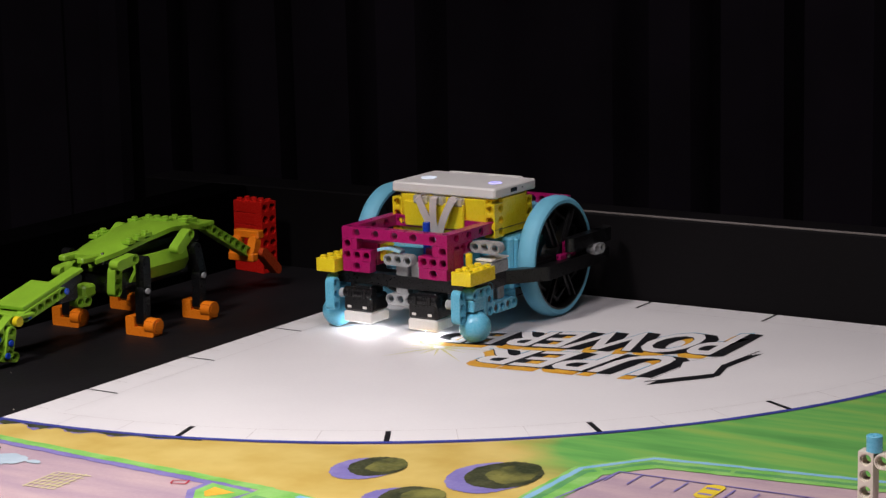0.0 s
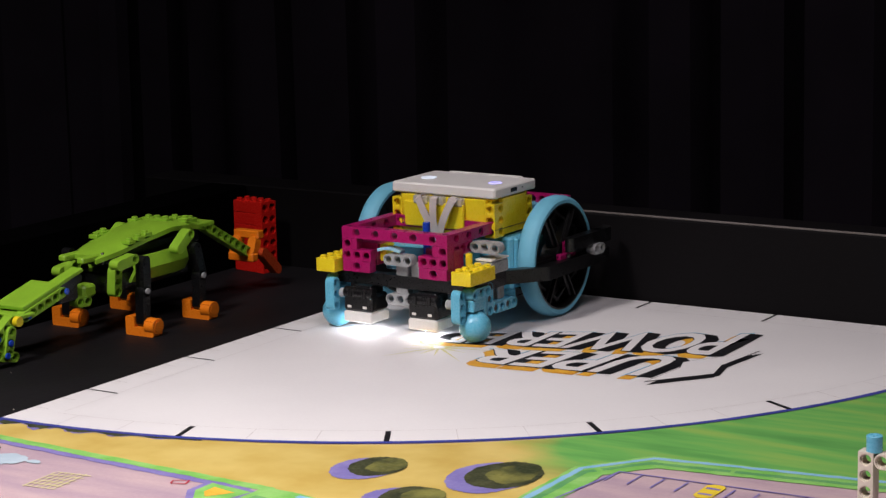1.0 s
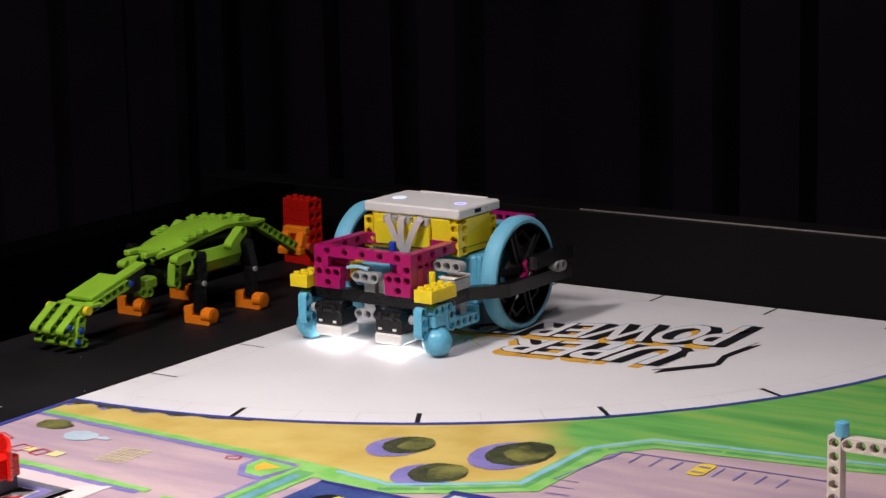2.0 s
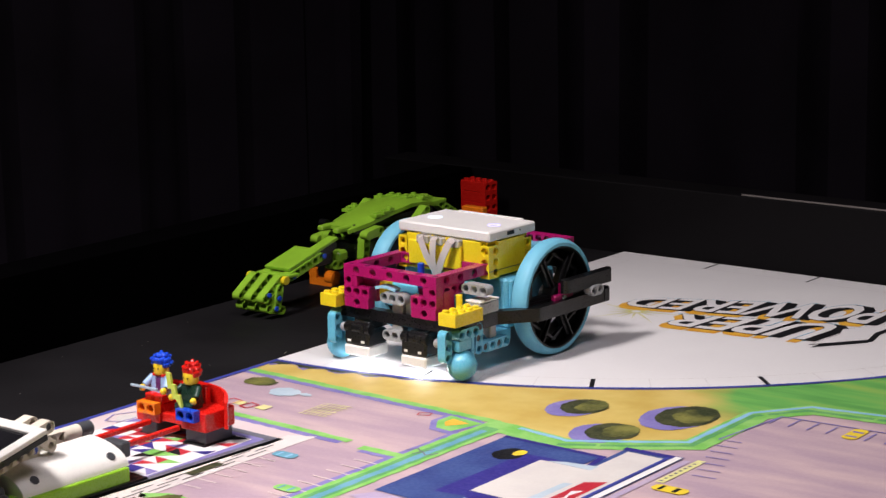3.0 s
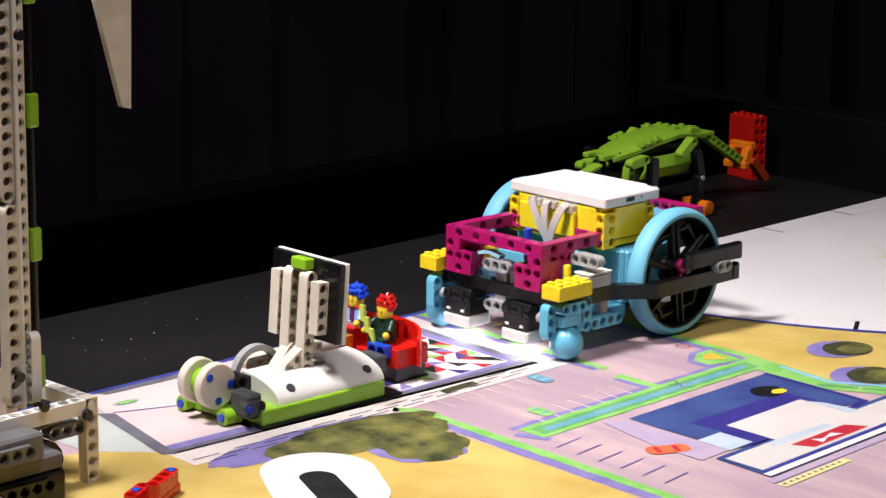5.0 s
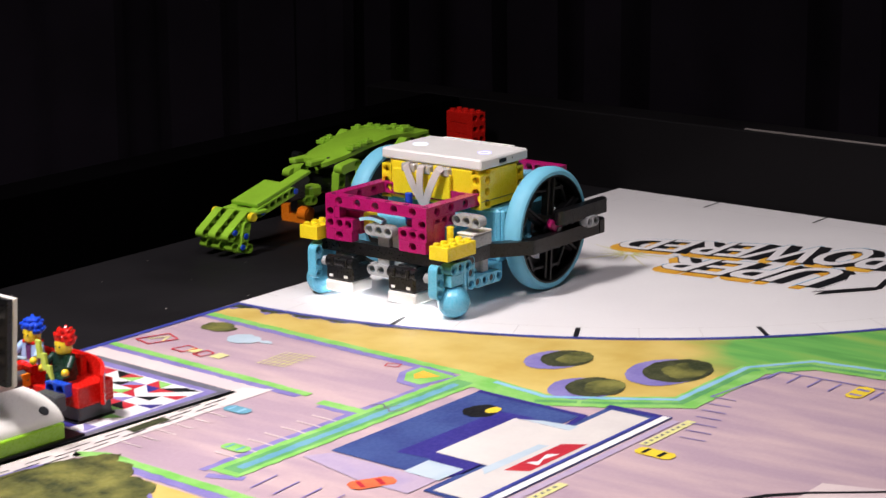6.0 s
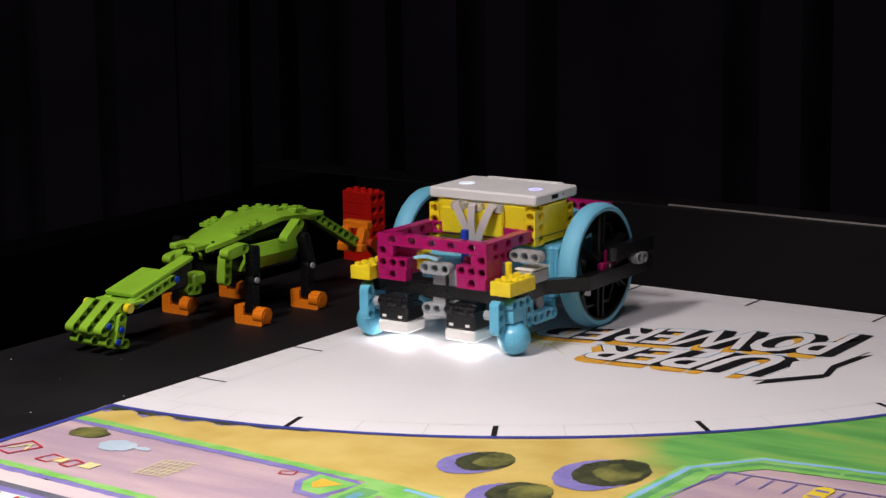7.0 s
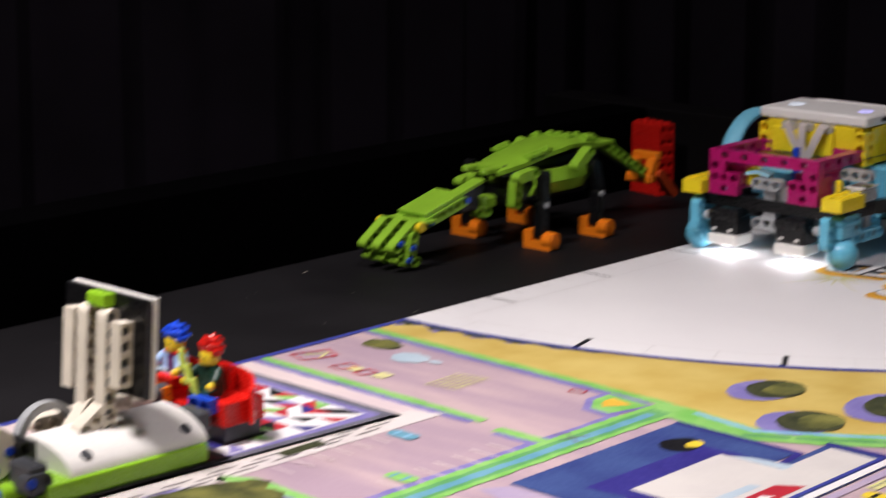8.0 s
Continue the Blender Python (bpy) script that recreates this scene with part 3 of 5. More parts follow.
    ink("courtyard_rim", stroke([(0.2585, -0.543), (0.336, -0.544), (0.3385, -0.563)], 0.004) + stroke([(0.337, -0.521), (0.376, -0.519), (0.372, -0.537)], 0.005), INK_INDIGO, 6)
    ink("courtyard_shade", [[(0.289, -0.655), (0.291, -0.566), (0.312, -0.564), (0.340, -0.570), (0.340, -0.66), (0.334, -0.674), (0.31, -0.652)]], INK_INDIGO, 5)
    ink("lamp_pool", [blob(0.283, -0.572, 0.010, 0.012, 81, 0.1)], INK_BLACK, 6)
    ink("lamp_light", [blob(0.288, -0.567, 0.004, 0.006, 82, 0.1)], INK_YELLOW, 7)
    ink("roof_edge", [[(0.3385, -0.692), (0.3385, -0.522), (0.379, -0.518), (0.379, -0.694)]], INK_BLUE, 5)
    ink("roof", [rect(0.307, -0.643, 0.345, -0.571), rect(0.343, -0.689, 0.3695, -0.526)], INK_STONE, 7, "pale stone roof")
    ink("roof_slope", [[(0.312, -0.571), (0.345, -0.571), (0.345, -0.562), (0.322, -0.566)], [(0.343, -0.648), (0.350, -0.655), (0.3505, -0.598), (0.345, -0.60)]], INK_GREYBLUE, 8)
    ink("roof_gutter", [rect(0.3695, -0.690, 0.3720, -0.522)], INK_NAVY, 8)
    ink("roof_walk", [rect(0.3735, -0.694, 0.3785, -0.518)], MAT_WHITE, 8, "white walk along the roof")
    ink("roof_sign", [[(0.3545, -0.644), (0.3545, -0.592), (0.3665, -0.584), (0.3665, -0.637)]], INK_RED, 8, "dark red roof panel")
    ink("roof_emblem", [[(0.357, -0.628), (0.361, -0.622), (0.358, -0.61), (0.364, -0.606), (0.3615, -0.618), (0.365, -0.627)]], MAT_WHITE, 9)
    ink("side_walk", [[(0.252, -0.690), (0.262, -0.676), (0.335, -0.676), (0.335, -0.70), (0.30, -0.70)], rect(0.381, -0.70, 0.386, -0.52)], INK_HAZE, 4)
    ink("porch", [rect(0.312, -0.676, 0.336, -0.655)], INK_GREYBLUE, 6)
    ink_each("crossing", [rect(0.388, -0.565, 0.394, -0.515), rect(0.388, -0.70, 0.394, -0.64)], INK_STRAW, 4)
    dots = []
    for y0, y1 in ((-0.563, -0.517), (-0.698, -0.642)):
        n = int((y1 - y0) / 0.0055)
        dots += [rect(0.3895, y0 + 0.0055 * i, 0.3915, y0 + 0.0055 * i + 0.0022) for i in range(n)]
    ink_each("crossing_dot", dots, INK_GREY, 5)
    # cars and parking bays
    def car(name, x, y, w, h, turn, material, window=INK_BLACK):
        c, s = math.cos(radians(turn)), math.sin(radians(turn))
        put = lambda pts: [(x + a * c - b * s, y + a * s + b * c) for a, b in pts]
        e = 0.25 * h
        ink(name, [put([(-w / 2 + e, -h / 2), (w / 2 - e, -h / 2), (w / 2, -h / 2 + e), (w / 2, h / 2 - e), (w / 2 - e, h / 2), (-w / 2 + e, h / 2), (-w / 2, h / 2 - e), (-w / 2, -h / 2 + e)])], material, 5, "small printed car")
        ink("car_window", [put(rect(w * 0.12, -h * 0.36, w * 0.24, h * 0.36)), put(rect(-w * 0.30, -h * 0.36, -w * 0.20, h * 0.36))], window, 6)
    car("car_print", 0.404, -0.573, 0.024, 0.011, 0, INK_YELLOW)
    car("car_print", 0.444, -0.411, 0.024, 0.011, 90, INK_YELLOW, INK_VIOLET)
    car("car_print", 0.310, -0.699, 0.026, 0.013, 62, INK_ORANGE, INK_RED)
    car("car_print", 0.168, -0.654, 0.018, 0.010, 0, INK_TEAL, INK_SKYBLUE)
    car("car_print", 0.214, -0.702, 0.018, 0.010, 0, INK_LIME, INK_TEAL)
    bays = []
    for i in range(7):
        bays += [rect(0.152, -0.655 - 0.013 * i, 0.172, -0.6538 - 0.013 * i), rect(0.209, -0.636 - 0.013 * i, 0.228, -0.6348 - 0.013 * i)]
    ink_each("parking_line", bays, INK_PALE, 4)
    # violet ruling of the plaza
    ruling = []
    for i in range(9):
        ruling += stroke([(0.385 + 0.014 * i, -0.42), (0.385 + 0.014 * i, -0.402)], 0.0012)
    ruling += stroke([(0.376, -0.47), (0.385, -0.402), (0.52, -0.394)], 0.0014)
    for i in range(7):
        ruling += stroke([(0.376 + 0.004 * i, -0.47 - 0.012 * i), (0.392 + 0.004 * i, -0.468 - 0.012 * i)], 0.001)
    for i in range(6):
        ruling += stroke([(0.262 + 0.016 * i, -0.72), (0.264 + 0.016 * i, -0.742)], 0.001)
    tagged(ink("plaza_ruling", ruling, INK_VIOLET, 4), kind="stuff")
    track = [(0.64, -0.51), (0.56, -0.532), (0.500, -0.578), (0.486, -0.592), (0.479, -0.604), (0.478, -0.616), (0.486, -0.635), (0.505, -0.665)]
    ink("loop_line", stroke(track, 0.003), INK_BLACK, 5, "bold black loop line")
    ink("loop_board", [[(0.50, -0.56), (0.62, -0.52), (0.62, -0.70), (0.50, -0.70)]], INK_PALE, 4)
    ink("loop_patch", [[(0.52, -0.58), (0.62, -0.55), (0.62, -0.66), (0.53, -0.66)]], INK_GREY, 5)
    # chalk drawings on the playground
    g = []
    for i in range(6):
        g += stroke([(0.1125 + 0.0036 * i, -0.580 + 0.001 * i), (0.1105 + 0.0036 * i, -0.552 + 0.001 * i)], 0.0007)
    for i in range(6):
        g += stroke([(0.111, -0.579 + 0.0055 * i), (0.133, -0.576 + 0.0055 * i)], 0.0007)
    ink("chalk_grid", g, INK_STRAW, 4, "yellow chalk grid")
    chalk = ink("chalk_marks", stroke([(0.012, -0.588), (0.020, -0.566), (0.034, -0.572), (0.027, -0.591), (0.012, -0.588)], 0.0014)
        + stroke([(0.047, -0.590), (0.050, -0.578), (0.060, -0.580), (0.057, -0.591), (0.047, -0.590)], 0.0012)
        + stroke([(0.066, -0.590), (0.068, -0.579), (0.076, -0.581), (0.074, -0.591), (0.066, -0.590)], 0.0012)
        + stroke([(0.178, -0.532), (0.186, -0.528), (0.188, -0.534), (0.180, -0.537), (0.178, -0.532)], 0.0009), INK_RED, 4)
    tagged(chalk, kind="stuff")
    chalk = ink("chalk_green", stroke([(0.018, -0.583), (0.025, -0.571), (0.030, -0.582)], 0.0016) + [rect(0.057, -0.588, 0.065, -0.580), rect(0.078, -0.588, 0.087, -0.578)], INK_STRAW, 4)
    tagged(chalk, kind="stuff")
    ink("puddle", [blob(0.068, -0.546, 0.012, 0.010, 91, 0.2), blob(0.085, -0.543, 0.005, 0.003, 92, 0.2)], INK_GREYBLUE, 4, "pale blue puddle")
    ink("island_rim", [[(0.232, -0.526), (0.196, -0.5225), (0.196, -0.542), (0.207, -0.558), (0.224, -0.560)]], INK_VIOLET, 3)
    ink("island", [[(0.229, -0.5285), (0.200, -0.5255), (0.200, -0.540), (0.209, -0.553), (0.222, -0.554)]], INK_LIME, 4)
    ink("island_bed", [[(0.222, -0.534), (0.206, -0.531), (0.206, -0.540), (0.212, -0.547)]], INK_GOLD, 5, "orange flower bed")
    ink("bicycles", stroke([(0.232, -0.606), (0.236, -0.600), (0.241, -0.604), (0.246, -0.597)], 0.0012) + stroke([(0.224, -0.602), (0.229, -0.596), (0.234, -0.600), (0.239, -0.592)], 0.0010), INK_GREY, 5)
    # street with broken lines beside the rug
    ink("street", [[(0.158, -0.613), (0.140, -0.6215), (0.125, -0.905), (0.150, -0.905), (0.155, -0.762)]], INK_STREET, 3, "white street")
    dashes = []
    for k, x in enumerate((0.1435, 0.1475, 0.1515)):
        for i in range(10):
            y = -0.632 - 0.028 * i - 0.011 * k
            if y > -0.885:
                dashes.append([(x - 0.0005, y), (x + 0.0005, y), (x + 0.0003 - 0.0001 * i, y - 0.017), (x - 0.0007 - 0.0001 * i, y - 0.017)])
    ink_each("street_dash", dashes, INK_BLACK, 5)
    ink("street_van", [rect(0.143, -0.718, 0.150, -0.690)], INK_TREEDARK, 6)
    # the rug under the sofa and its border
    ink("rug_ground", [[(0.006, -0.612), (0.156, -0.614), (0.14, -0.622), (0.126, -0.903), (0.045, -0.889), (0.006, -0.88)]], INK_PALE, 2)
    ink("rug_border_dark", [[(0.020, -0.628), (0.144, -0.630), (0.1275, -0.903), (0.119, -0.902), (0.1335, -0.640), (0.020, -0.634)]], INK_GREY, 3)
    ink("rug_border", [[(0.020, -0.634), (0.1345, -0.637), (0.121, -0.902), (0.113, -0.901), (0.1275, -0.645), (0.020, -0.640)]], INK_VIOLET, 4)
    ink("rug", [rect(0.030, -0.735, 0.128, -0.642)], MAT_WHITE, 5, "white rug")
    rng = random.Random(12)
    tri = {k: [] for k in (INK_RED, INK_LIME, INK_INDIGO, INK_BLACK, INK_VIOLET)}
    nx, ny, x0, y0, dx, dy = 8, 9, 0.031, -0.734, 0.012, 0.0101
    for i in range(nx):
        for j in range(ny):
            x, y = x0 + i * dx, y0 + j * dy
            corners = [(x, y), (x + dx, y), (x + dx, y + dy), (x, y + dy)]
            k = rng.randrange(4)
            t = [corners[k], corners[(k + 1) % 4], corners[(k + 2) % 4]]
            mat = rng.choice((INK_RED, INK_RED, INK_LIME, INK_INDIGO, INK_INDIGO, INK_BLACK, INK_VIOLET, None, None))
            if mat:
                tri[mat].append(t)
            if rng.random() < 0.25:
                m2 = rng.choice((INK_RED, INK_INDIGO, INK_LIME))
                tri[m2].append([corners[k], corners[(k + 2) % 4], corners[(k + 3) % 4]])
    for mat, ts in tri.items():
        for t in ts:
            ink("rug_triangle", [t], mat, 6)
    ink("rug_grey_bar", [[(0.007, -0.872), (0.014, -0.868), (0.016, -0.795), (0.009, -0.795)], [(0.040, -0.893), (0.047, -0.885), (0.128, -0.901), (0.124, -0.908)]], INK_GREY, 4)
    ink("terrace", [[(0.006, -0.885), (0.040, -0.889), (0.118, -0.908), (0.09, -0.935), (0.006, -0.94)]], INK_TERRACE, 3)
    spikes = []
    for i in range(11):
        q = 2 * math.pi * i / 11
        spikes.append([(0.034 + 0.0012 * math.cos(q - 1.2), -0.868 + 0.0016 * math.sin(q - 1.2)), (0.034 + 0.0052 * math.cos(q), -0.868 + 0.0105 * math.sin(q)), (0.034 + 0.0012 * math.cos(q + 1.2), -0.868 + 0.0016 * math.sin(q + 1.2))])
    tagged(ink("spiky_plant", spikes, INK_TEAL, 5, "green spiky plant"), kind="stuff")
    ink("spiky_plant_heart", [blob(0.034, -0.868, 0.0026, 0.0060, 93, 0.22, 44)], INK_LIME, 6)
    ink("doodle", stroke([(0.045, -0.885), (0.052, -0.868), (0.060, -0.848), (0.070, -0.838)], 0.0012) + stroke([(0.02, -0.64), (0.030, -0.648), (0.028, -0.665), (0.018, -0.668), (0.012, -0.655), (0.02, -0.64)], 0.001), INK_VIOLET, 5)
    ink("pebbles", [blob(0.028, -0.655, 0.010, 0.010, 95, 0.3)], INK_STONE, 4)


city()

# ---------------------------------------------------------------- the driving robot
# built with its nose towards -y, standing on z = 0 under its axle


def pins(places, axis, r=0.0024, ln=0.0075):
    g = Geo()
    for p in places:
        a = Vector(axis).normalized() * ln / 2
        g.rod(Vector(p) - a, Vector(p) + a, r, 12)
    return g


def pin_each(name, places, axis, r, ln, material, parent):
    for p in places:
        part(name, pins([p], axis, r, ln), material, parent)


def robot():
    R = thing("driving_robot", pose(0.0988, -0.0702, 0, 0, 0, -0.8), "azure, yellow and magenta brick-built robot car with two lit sensors", "robot")
    X, Y, Z = (1, 0, 0), (0, 1, 0), (0, 0, 1)
    # hub
    hub = part("hub", Geo().box((0, -0.027, 0.0775), (0.0765, 0.048, 0.027), 0.001), YELLOW, R, "yellow computer hub")
    plate = Geo()
    for sx in (-1, 1):
        plate.beam((sx * 0.0382, -0.0525, 0.068), Z, Y, 3, 0.0045, False)
        for yy in (-0.0465, -0.0075):
            plate.beam((sx * 0.0400, yy, 0.068), Z, X, 3, 0.0042, False)
        plate.box((sx * 0.0397, -0.027, 0.0777), (0.0042, 0.0315, 0.0262), 0.0006)
    plate.box((0, -0.0522, 0.0777), (0.0685, 0.0045, 0.0262), 0.0006)
    part("hub_shell", plate, YELLOW, hub)
    part("hub_seam", Geo().box((0, -0.027, 0.0695), (0.0844, 0.0554, 0.0004), 0.0001), DARKGREY, hub)
    lid = part("hub_lid", Geo().box((0, -0.0265, 0.0953), (0.0848, 0.0566, 0.0076), 0.0012).box((0.002, 0.0, 0.0993), (0.06, 0.0025, 0.0012), 0.0004), HUBTOP, R, "white matt lid of the hub")
    part("charging_port", Geo().box((0.0425, -0.029, 0.0953), (0.0006, 0.0082, 0.0028), 0.0002), BLACK, lid)
    part("pin_hole", Geo().rod((0.0418, -0.0175, 0.0955), (0.0427, -0.0175, 0.0955), 0.0007), BLACK, lid)
    part("button_ring", Geo().lathe([(0.0046, 0), (0.0046, 0.0003), (0.0034, 0.0003), (0.0034, 0)], pose(0.028, -0.030, 0.0991), 28, True), RINGLIGHT, lid, "violet lit ring round the button")
    part("wireless_button", Geo().lathe([(0.0055, 0), (0.0055, 0.0003), (0.0052, 0.0005)], pose(-0.027, -0.030, 0.0991), 28), CYANLIGHT, lid, "pale lit oval button")
    for piece in (hub, lid):
        piece.matrix_basis = Matrix.Diagonal((1.026, 1, 1, 1))
    # cable sockets and ribbon cables on the hub's front
    for i, (x0, x1) in enumerate(((-0.0170, 0.0000), (-0.0035, -0.0015), (0.0125, 0.0010))):
        part("socket", Geo().box((x0, -0.0558, 0.0880), (0.0118, 0.0065, 0.0060), 0.0008), CLEAR, R, "clear cable plug")
        path = [(x0, -0.0560, 0.0905), (x0, -0.0592, 0.0908)]
        for k in range(12):
            u = k / 11
            path.append((x0 + (x1 - x0) * u, -0.0608 - 0.0022 * math.sin(math.pi * u) - 0.0009 * i, 0.0895 - 0.0265 * u))
        part("ribbon_cable", Geo().tape(path, (1, 0, (x1 - x0) / 0.0265), 0.0056, 0.0008), CABLE, R, "flat pale ribbon cable")
    part("cable_window", Geo().box((-0.006, -0.0565, 0.0775), (0.05, 0.003, 0.018), 0.0012), YELLOW, R)
    # motors and the chassis beneath the hub
    for sx in (-1, 1):
        part("drive_motor", Geo().box((sx * 0.034, -0.012, 0.044), (0.030, 0.060, 0.038), 0.002).box((sx * 0.0485, -0.024, 0.046), (0.006, 0.030, 0.032), 0.0015), AZURE, R, "azure drive motor")
    part("chassis_block", Geo().box((0, -0.06, 0.046), (0.050, 0.030, 0.026), 0.001).box((0, -0.02, 0.050), (0.04, 0.05, 0.024), 0.001), AZURE, R)
    g = Geo()
    for i in range(5):
        g.rod((0.006 + 0.006 * i, -0.071, 0.052), (0.006 + 0.006 * i, -0.071, 0.063), 0.002)
    part("cable_sleeve", g, WHITE, R)
    part("attachment_motor", Geo().rod((-0.012, -0.085, 0.046), (0.030, -0.085, 0.046), 0.010, 24).box((0.034, -0.085, 0.048), (0.010, 0.018, 0.018), 0.001), AZURE, R)
    # side panels seen beside the wheel
    part("side_beam", Geo().beam((0.0450, -0.0810, 0.0632), X, Y, 3), GREY, R)
    part("side_beam", Geo().box((0.0535, -0.076, 0.0495), (0.014, 0.0225, 0.0090), 0.001), GREY, R)
    part("side_plate", Geo().box((0.0535, -0.076, 0.0548), (0.0142, 0.0225, 0.0012), 0.0003), WHITE, R)
    part("side_post", Geo().box((0.049, -0.062, 0.030), (0.007, 0.008, 0.014), 0.001), GREY, R)
    part("yellow_axle", Geo().rod((0.045, -0.092, 0.046), (0.045, -0.092, 0.060), 0.0025), YELLOW, R)
    part("corner_beam", Geo().beam((0.0525, -0.0835, 0.0195), Z, X, 3).beam((0.0525, -0.0755, 0.0195), Y, X, 4), AZURE, R, "azure angled beam with pin holes")
    pin_each("pin", [(0.0525, -0.0755 + 0.008 * i, 0.0195) for i in (0, 2)] + [(0.0525, -0.0835, 0.0275)], X, 0.0024, 0.006, BLACK, R)
    part("lower_rail", Geo().box((0.038, -0.06, 0.021), (0.02, 0.05, 0.010), 0.001), AZURE, R)
    # magenta frame on the nose
    fr = new("attachment_frame", mesh_of("attachment_frame", Geo().beam((-0.0435, -0.1085, 0.0712), X, Y, 11, round_ends=False, holes=(1, 3, 5, 7, 9)), MAGENTA))
    fr.parent = R
    tagged(fr, "magenta brick frame open at the top")
    part("frame_side", Geo().beam((-0.0435, -0.1005, 0.0712), Y, X, 6, round_ends=False, holes=(0, 2, 4)), MAGENTA, fr)
    part("frame_side", Geo().beam((0.0365, -0.1005, 0.0712), Y, X, 6, round_ends=False, holes=(0, 2, 4)), MAGENTA, fr)
    # solid darker discs paint the shade of holes along the frame's top
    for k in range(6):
        part("top_hole_shade", Geo().rod((-0.0435 + 0.016 * k, -0.1085, 0.0740), (-0.0435 + 0.016 * k, -0.1085, 0.0752), 0.0022, 14, 0.0001), HOLESHADE, fr)
        part("top_hole_shade", Geo().rod((-0.0435 + 0.016 * k, -0.0525, 0.0740), (-0.0435 + 0.016 * k, -0.0525, 0.0752), 0.0022, 14, 0.0001), HOLESHADE, fr)
    part("frame_back", Geo().beam((-0.0435, -0.0525, 0.0712), X, Y, 11, round_ends=False, holes=(1, 3, 5, 7, 9)), MAGENTA, fr)
    for s, x in ((-1, -0.0435), (1, 0.0365)):
        a = x if s < 0 else x - 0.016
        part("frame_pillar", Geo().beam((x, -0.1085, 0.0632), Z, Y, 1, round_ends=False).box((x - s * 0.0062, -0.1085, 0.0632), (0.0045, 0.0078, 0.0078), 0.0003)
             .beam((a, -0.1085, 0.0552), X, Y, 3, round_ends=False).beam((a + 0.008, -0.1085, 0.0472), X, Y, 1, round_ends=False)
             .box((a, -0.1085, 0.0472), (0.0078, 0.0078, 0.0078), 0.0003).box((a + 0.0155, -0.1085, 0.0472), (0.0072, 0.0078, 0.0078), 0.0003)
             .box((a + 0.008, -0.0975, 0.0555), (0.0238, 0.012, 0.0156), 0.0004).beam((x, -0.100, 0.0632), Y, X, 3, round_ends=False), MAGENTA, fr)
    pin_each("pin", [(-0.0435 + 0.016 * i, -0.0525, 0.0712) for i in (2, 4)] + [(0.0365, -0.0685, 0.0712)], Y, 0.0024, 0.0074, BLACK, fr)
    part("blue_axle", Geo().rod((0.013, -0.096, 0.058), (0.013, -0.096, 0.080), 0.0026), BLUE, R, "upright blue axle pin")
    part("front_link", Geo().beam((-0.009, -0.1085, 0.0545), X, Y, 3).box((-0.001, -0.103, 0.0470), (0.010, 0.008, 0.010), 0.0006), GREY, R)
    part("front_link", Geo().beam((-0.009, -0.1065, 0.0262), X, Y, 3).box((-0.001, -0.104, 0.0330), (0.010, 0.007, 0.008), 0.0006), GREY, R)
    part("link_comb", Geo().box((0.010, -0.102, 0.0475), (0.008, 0.008, 0.012), 0.0006), GREY, R)
    arcp = [(-0.019 + 0.0016 * i, -0.1075, 0.0600 + 0.0018 * math.sin(math.pi * i / 12)) for i in range(13)]
    part("curved_slip", Geo().tape(arcp, Y, 0.006, 0.0022), plastic("pale_azure_plastic", (0.30, 0.56, 0.68)), R, "pale azure curved piece")
    part("yellow_block", Geo().box((-0.022, -0.095, 0.056), (0.008, 0.01, 0.012), 0.0005), YELLOW, R)
    part("back_block", Geo().box((0.0, -0.088, 0.052), (0.05, 0.008, 0.018), 0.0008), AZURE, R)
    # bumper and the arms round the wheel
    part("bumper", Geo().beam((-0.053, -0.1045, 0.0385), X, Z, 14, 0.0086, holes=()), BLACK, R, "black cross beam")
    arm = Geo().beam((0.0525, -0.0925, 0.0385), Y, Z, 5, 0.0096, holes=())
    arm.beam((0.0525, -0.0605, 0.0385), (0.60, 0.80, 0), Z, 5, 0.0098, holes=())
    arm.beam((0.0717, -0.0349, 0.0385), Y, Z, 11, 0.0100, holes=()).prism([(0.0673, 0.045), (0.0761, 0.045), (0.0761, 0.051), (0.0713, 0.0565), (0.0673, 0.0565)], 0.0336, 0.0434)
    part("wheel_guard", arm, BLACK, R, "black beam bent round the wheel")
    part("wheel_guard_top", Geo().beam((0.0717 + 0.002, -0.002, 0.0535), Y, Z, 6, 0.0098, holes=()).prism([(0.0695, 0.035), (0.0777, 0.035), (0.0777, 0.051), (0.0730, 0.0565), (0.0695, 0.0565)], 0.0486, 0.0584), BLACK, R)
    part("guard_link", Geo().beam((0.0765, 0.026, 0.0458), Y, X, 2, 0.0070).box((0.0735, 0.030, 0.0458), (0.004, 0.012, 0.006), 0.0004), GREY, R, "grey connector with two holes")
    part("rear_beam", Geo().beam((-0.068, 0.040, 0.0770), X, Y, 15, round_ends=False), MAGENTA, R, "magenta rear beam")
    part("rear_mount", Geo().box((0.0, 0.030, 0.060), (0.05, 0.02, 0.03), 0.001), AZURE, R)
    # corner bricks, wheels under them and the sensors
    for s, off in ((-1, -0.004), (1, 0.0012)):
        part("corner_brick", Geo().box((s * 0.054 + off, -0.1030, 0.0473), (0.0158, 0.0318, 0.0094), 0.0003).studs((s * 0.054 + off - 0.004, -0.115, 0.0520), 2, 4), YELLOW, R, "yellow brick with eight studs")
        part("brick_support", Geo().box((s * 0.053 + off, -0.096, 0.0385), (0.008, 0.012, 0.0078), 0.0004), BLACK, R)
        part("caster_beam", Geo().beam((s * 0.0500 + off, -0.1165, 0.0190), Z, X, 3, 0.0070), AZURE, R, "azure rounded upright beam")
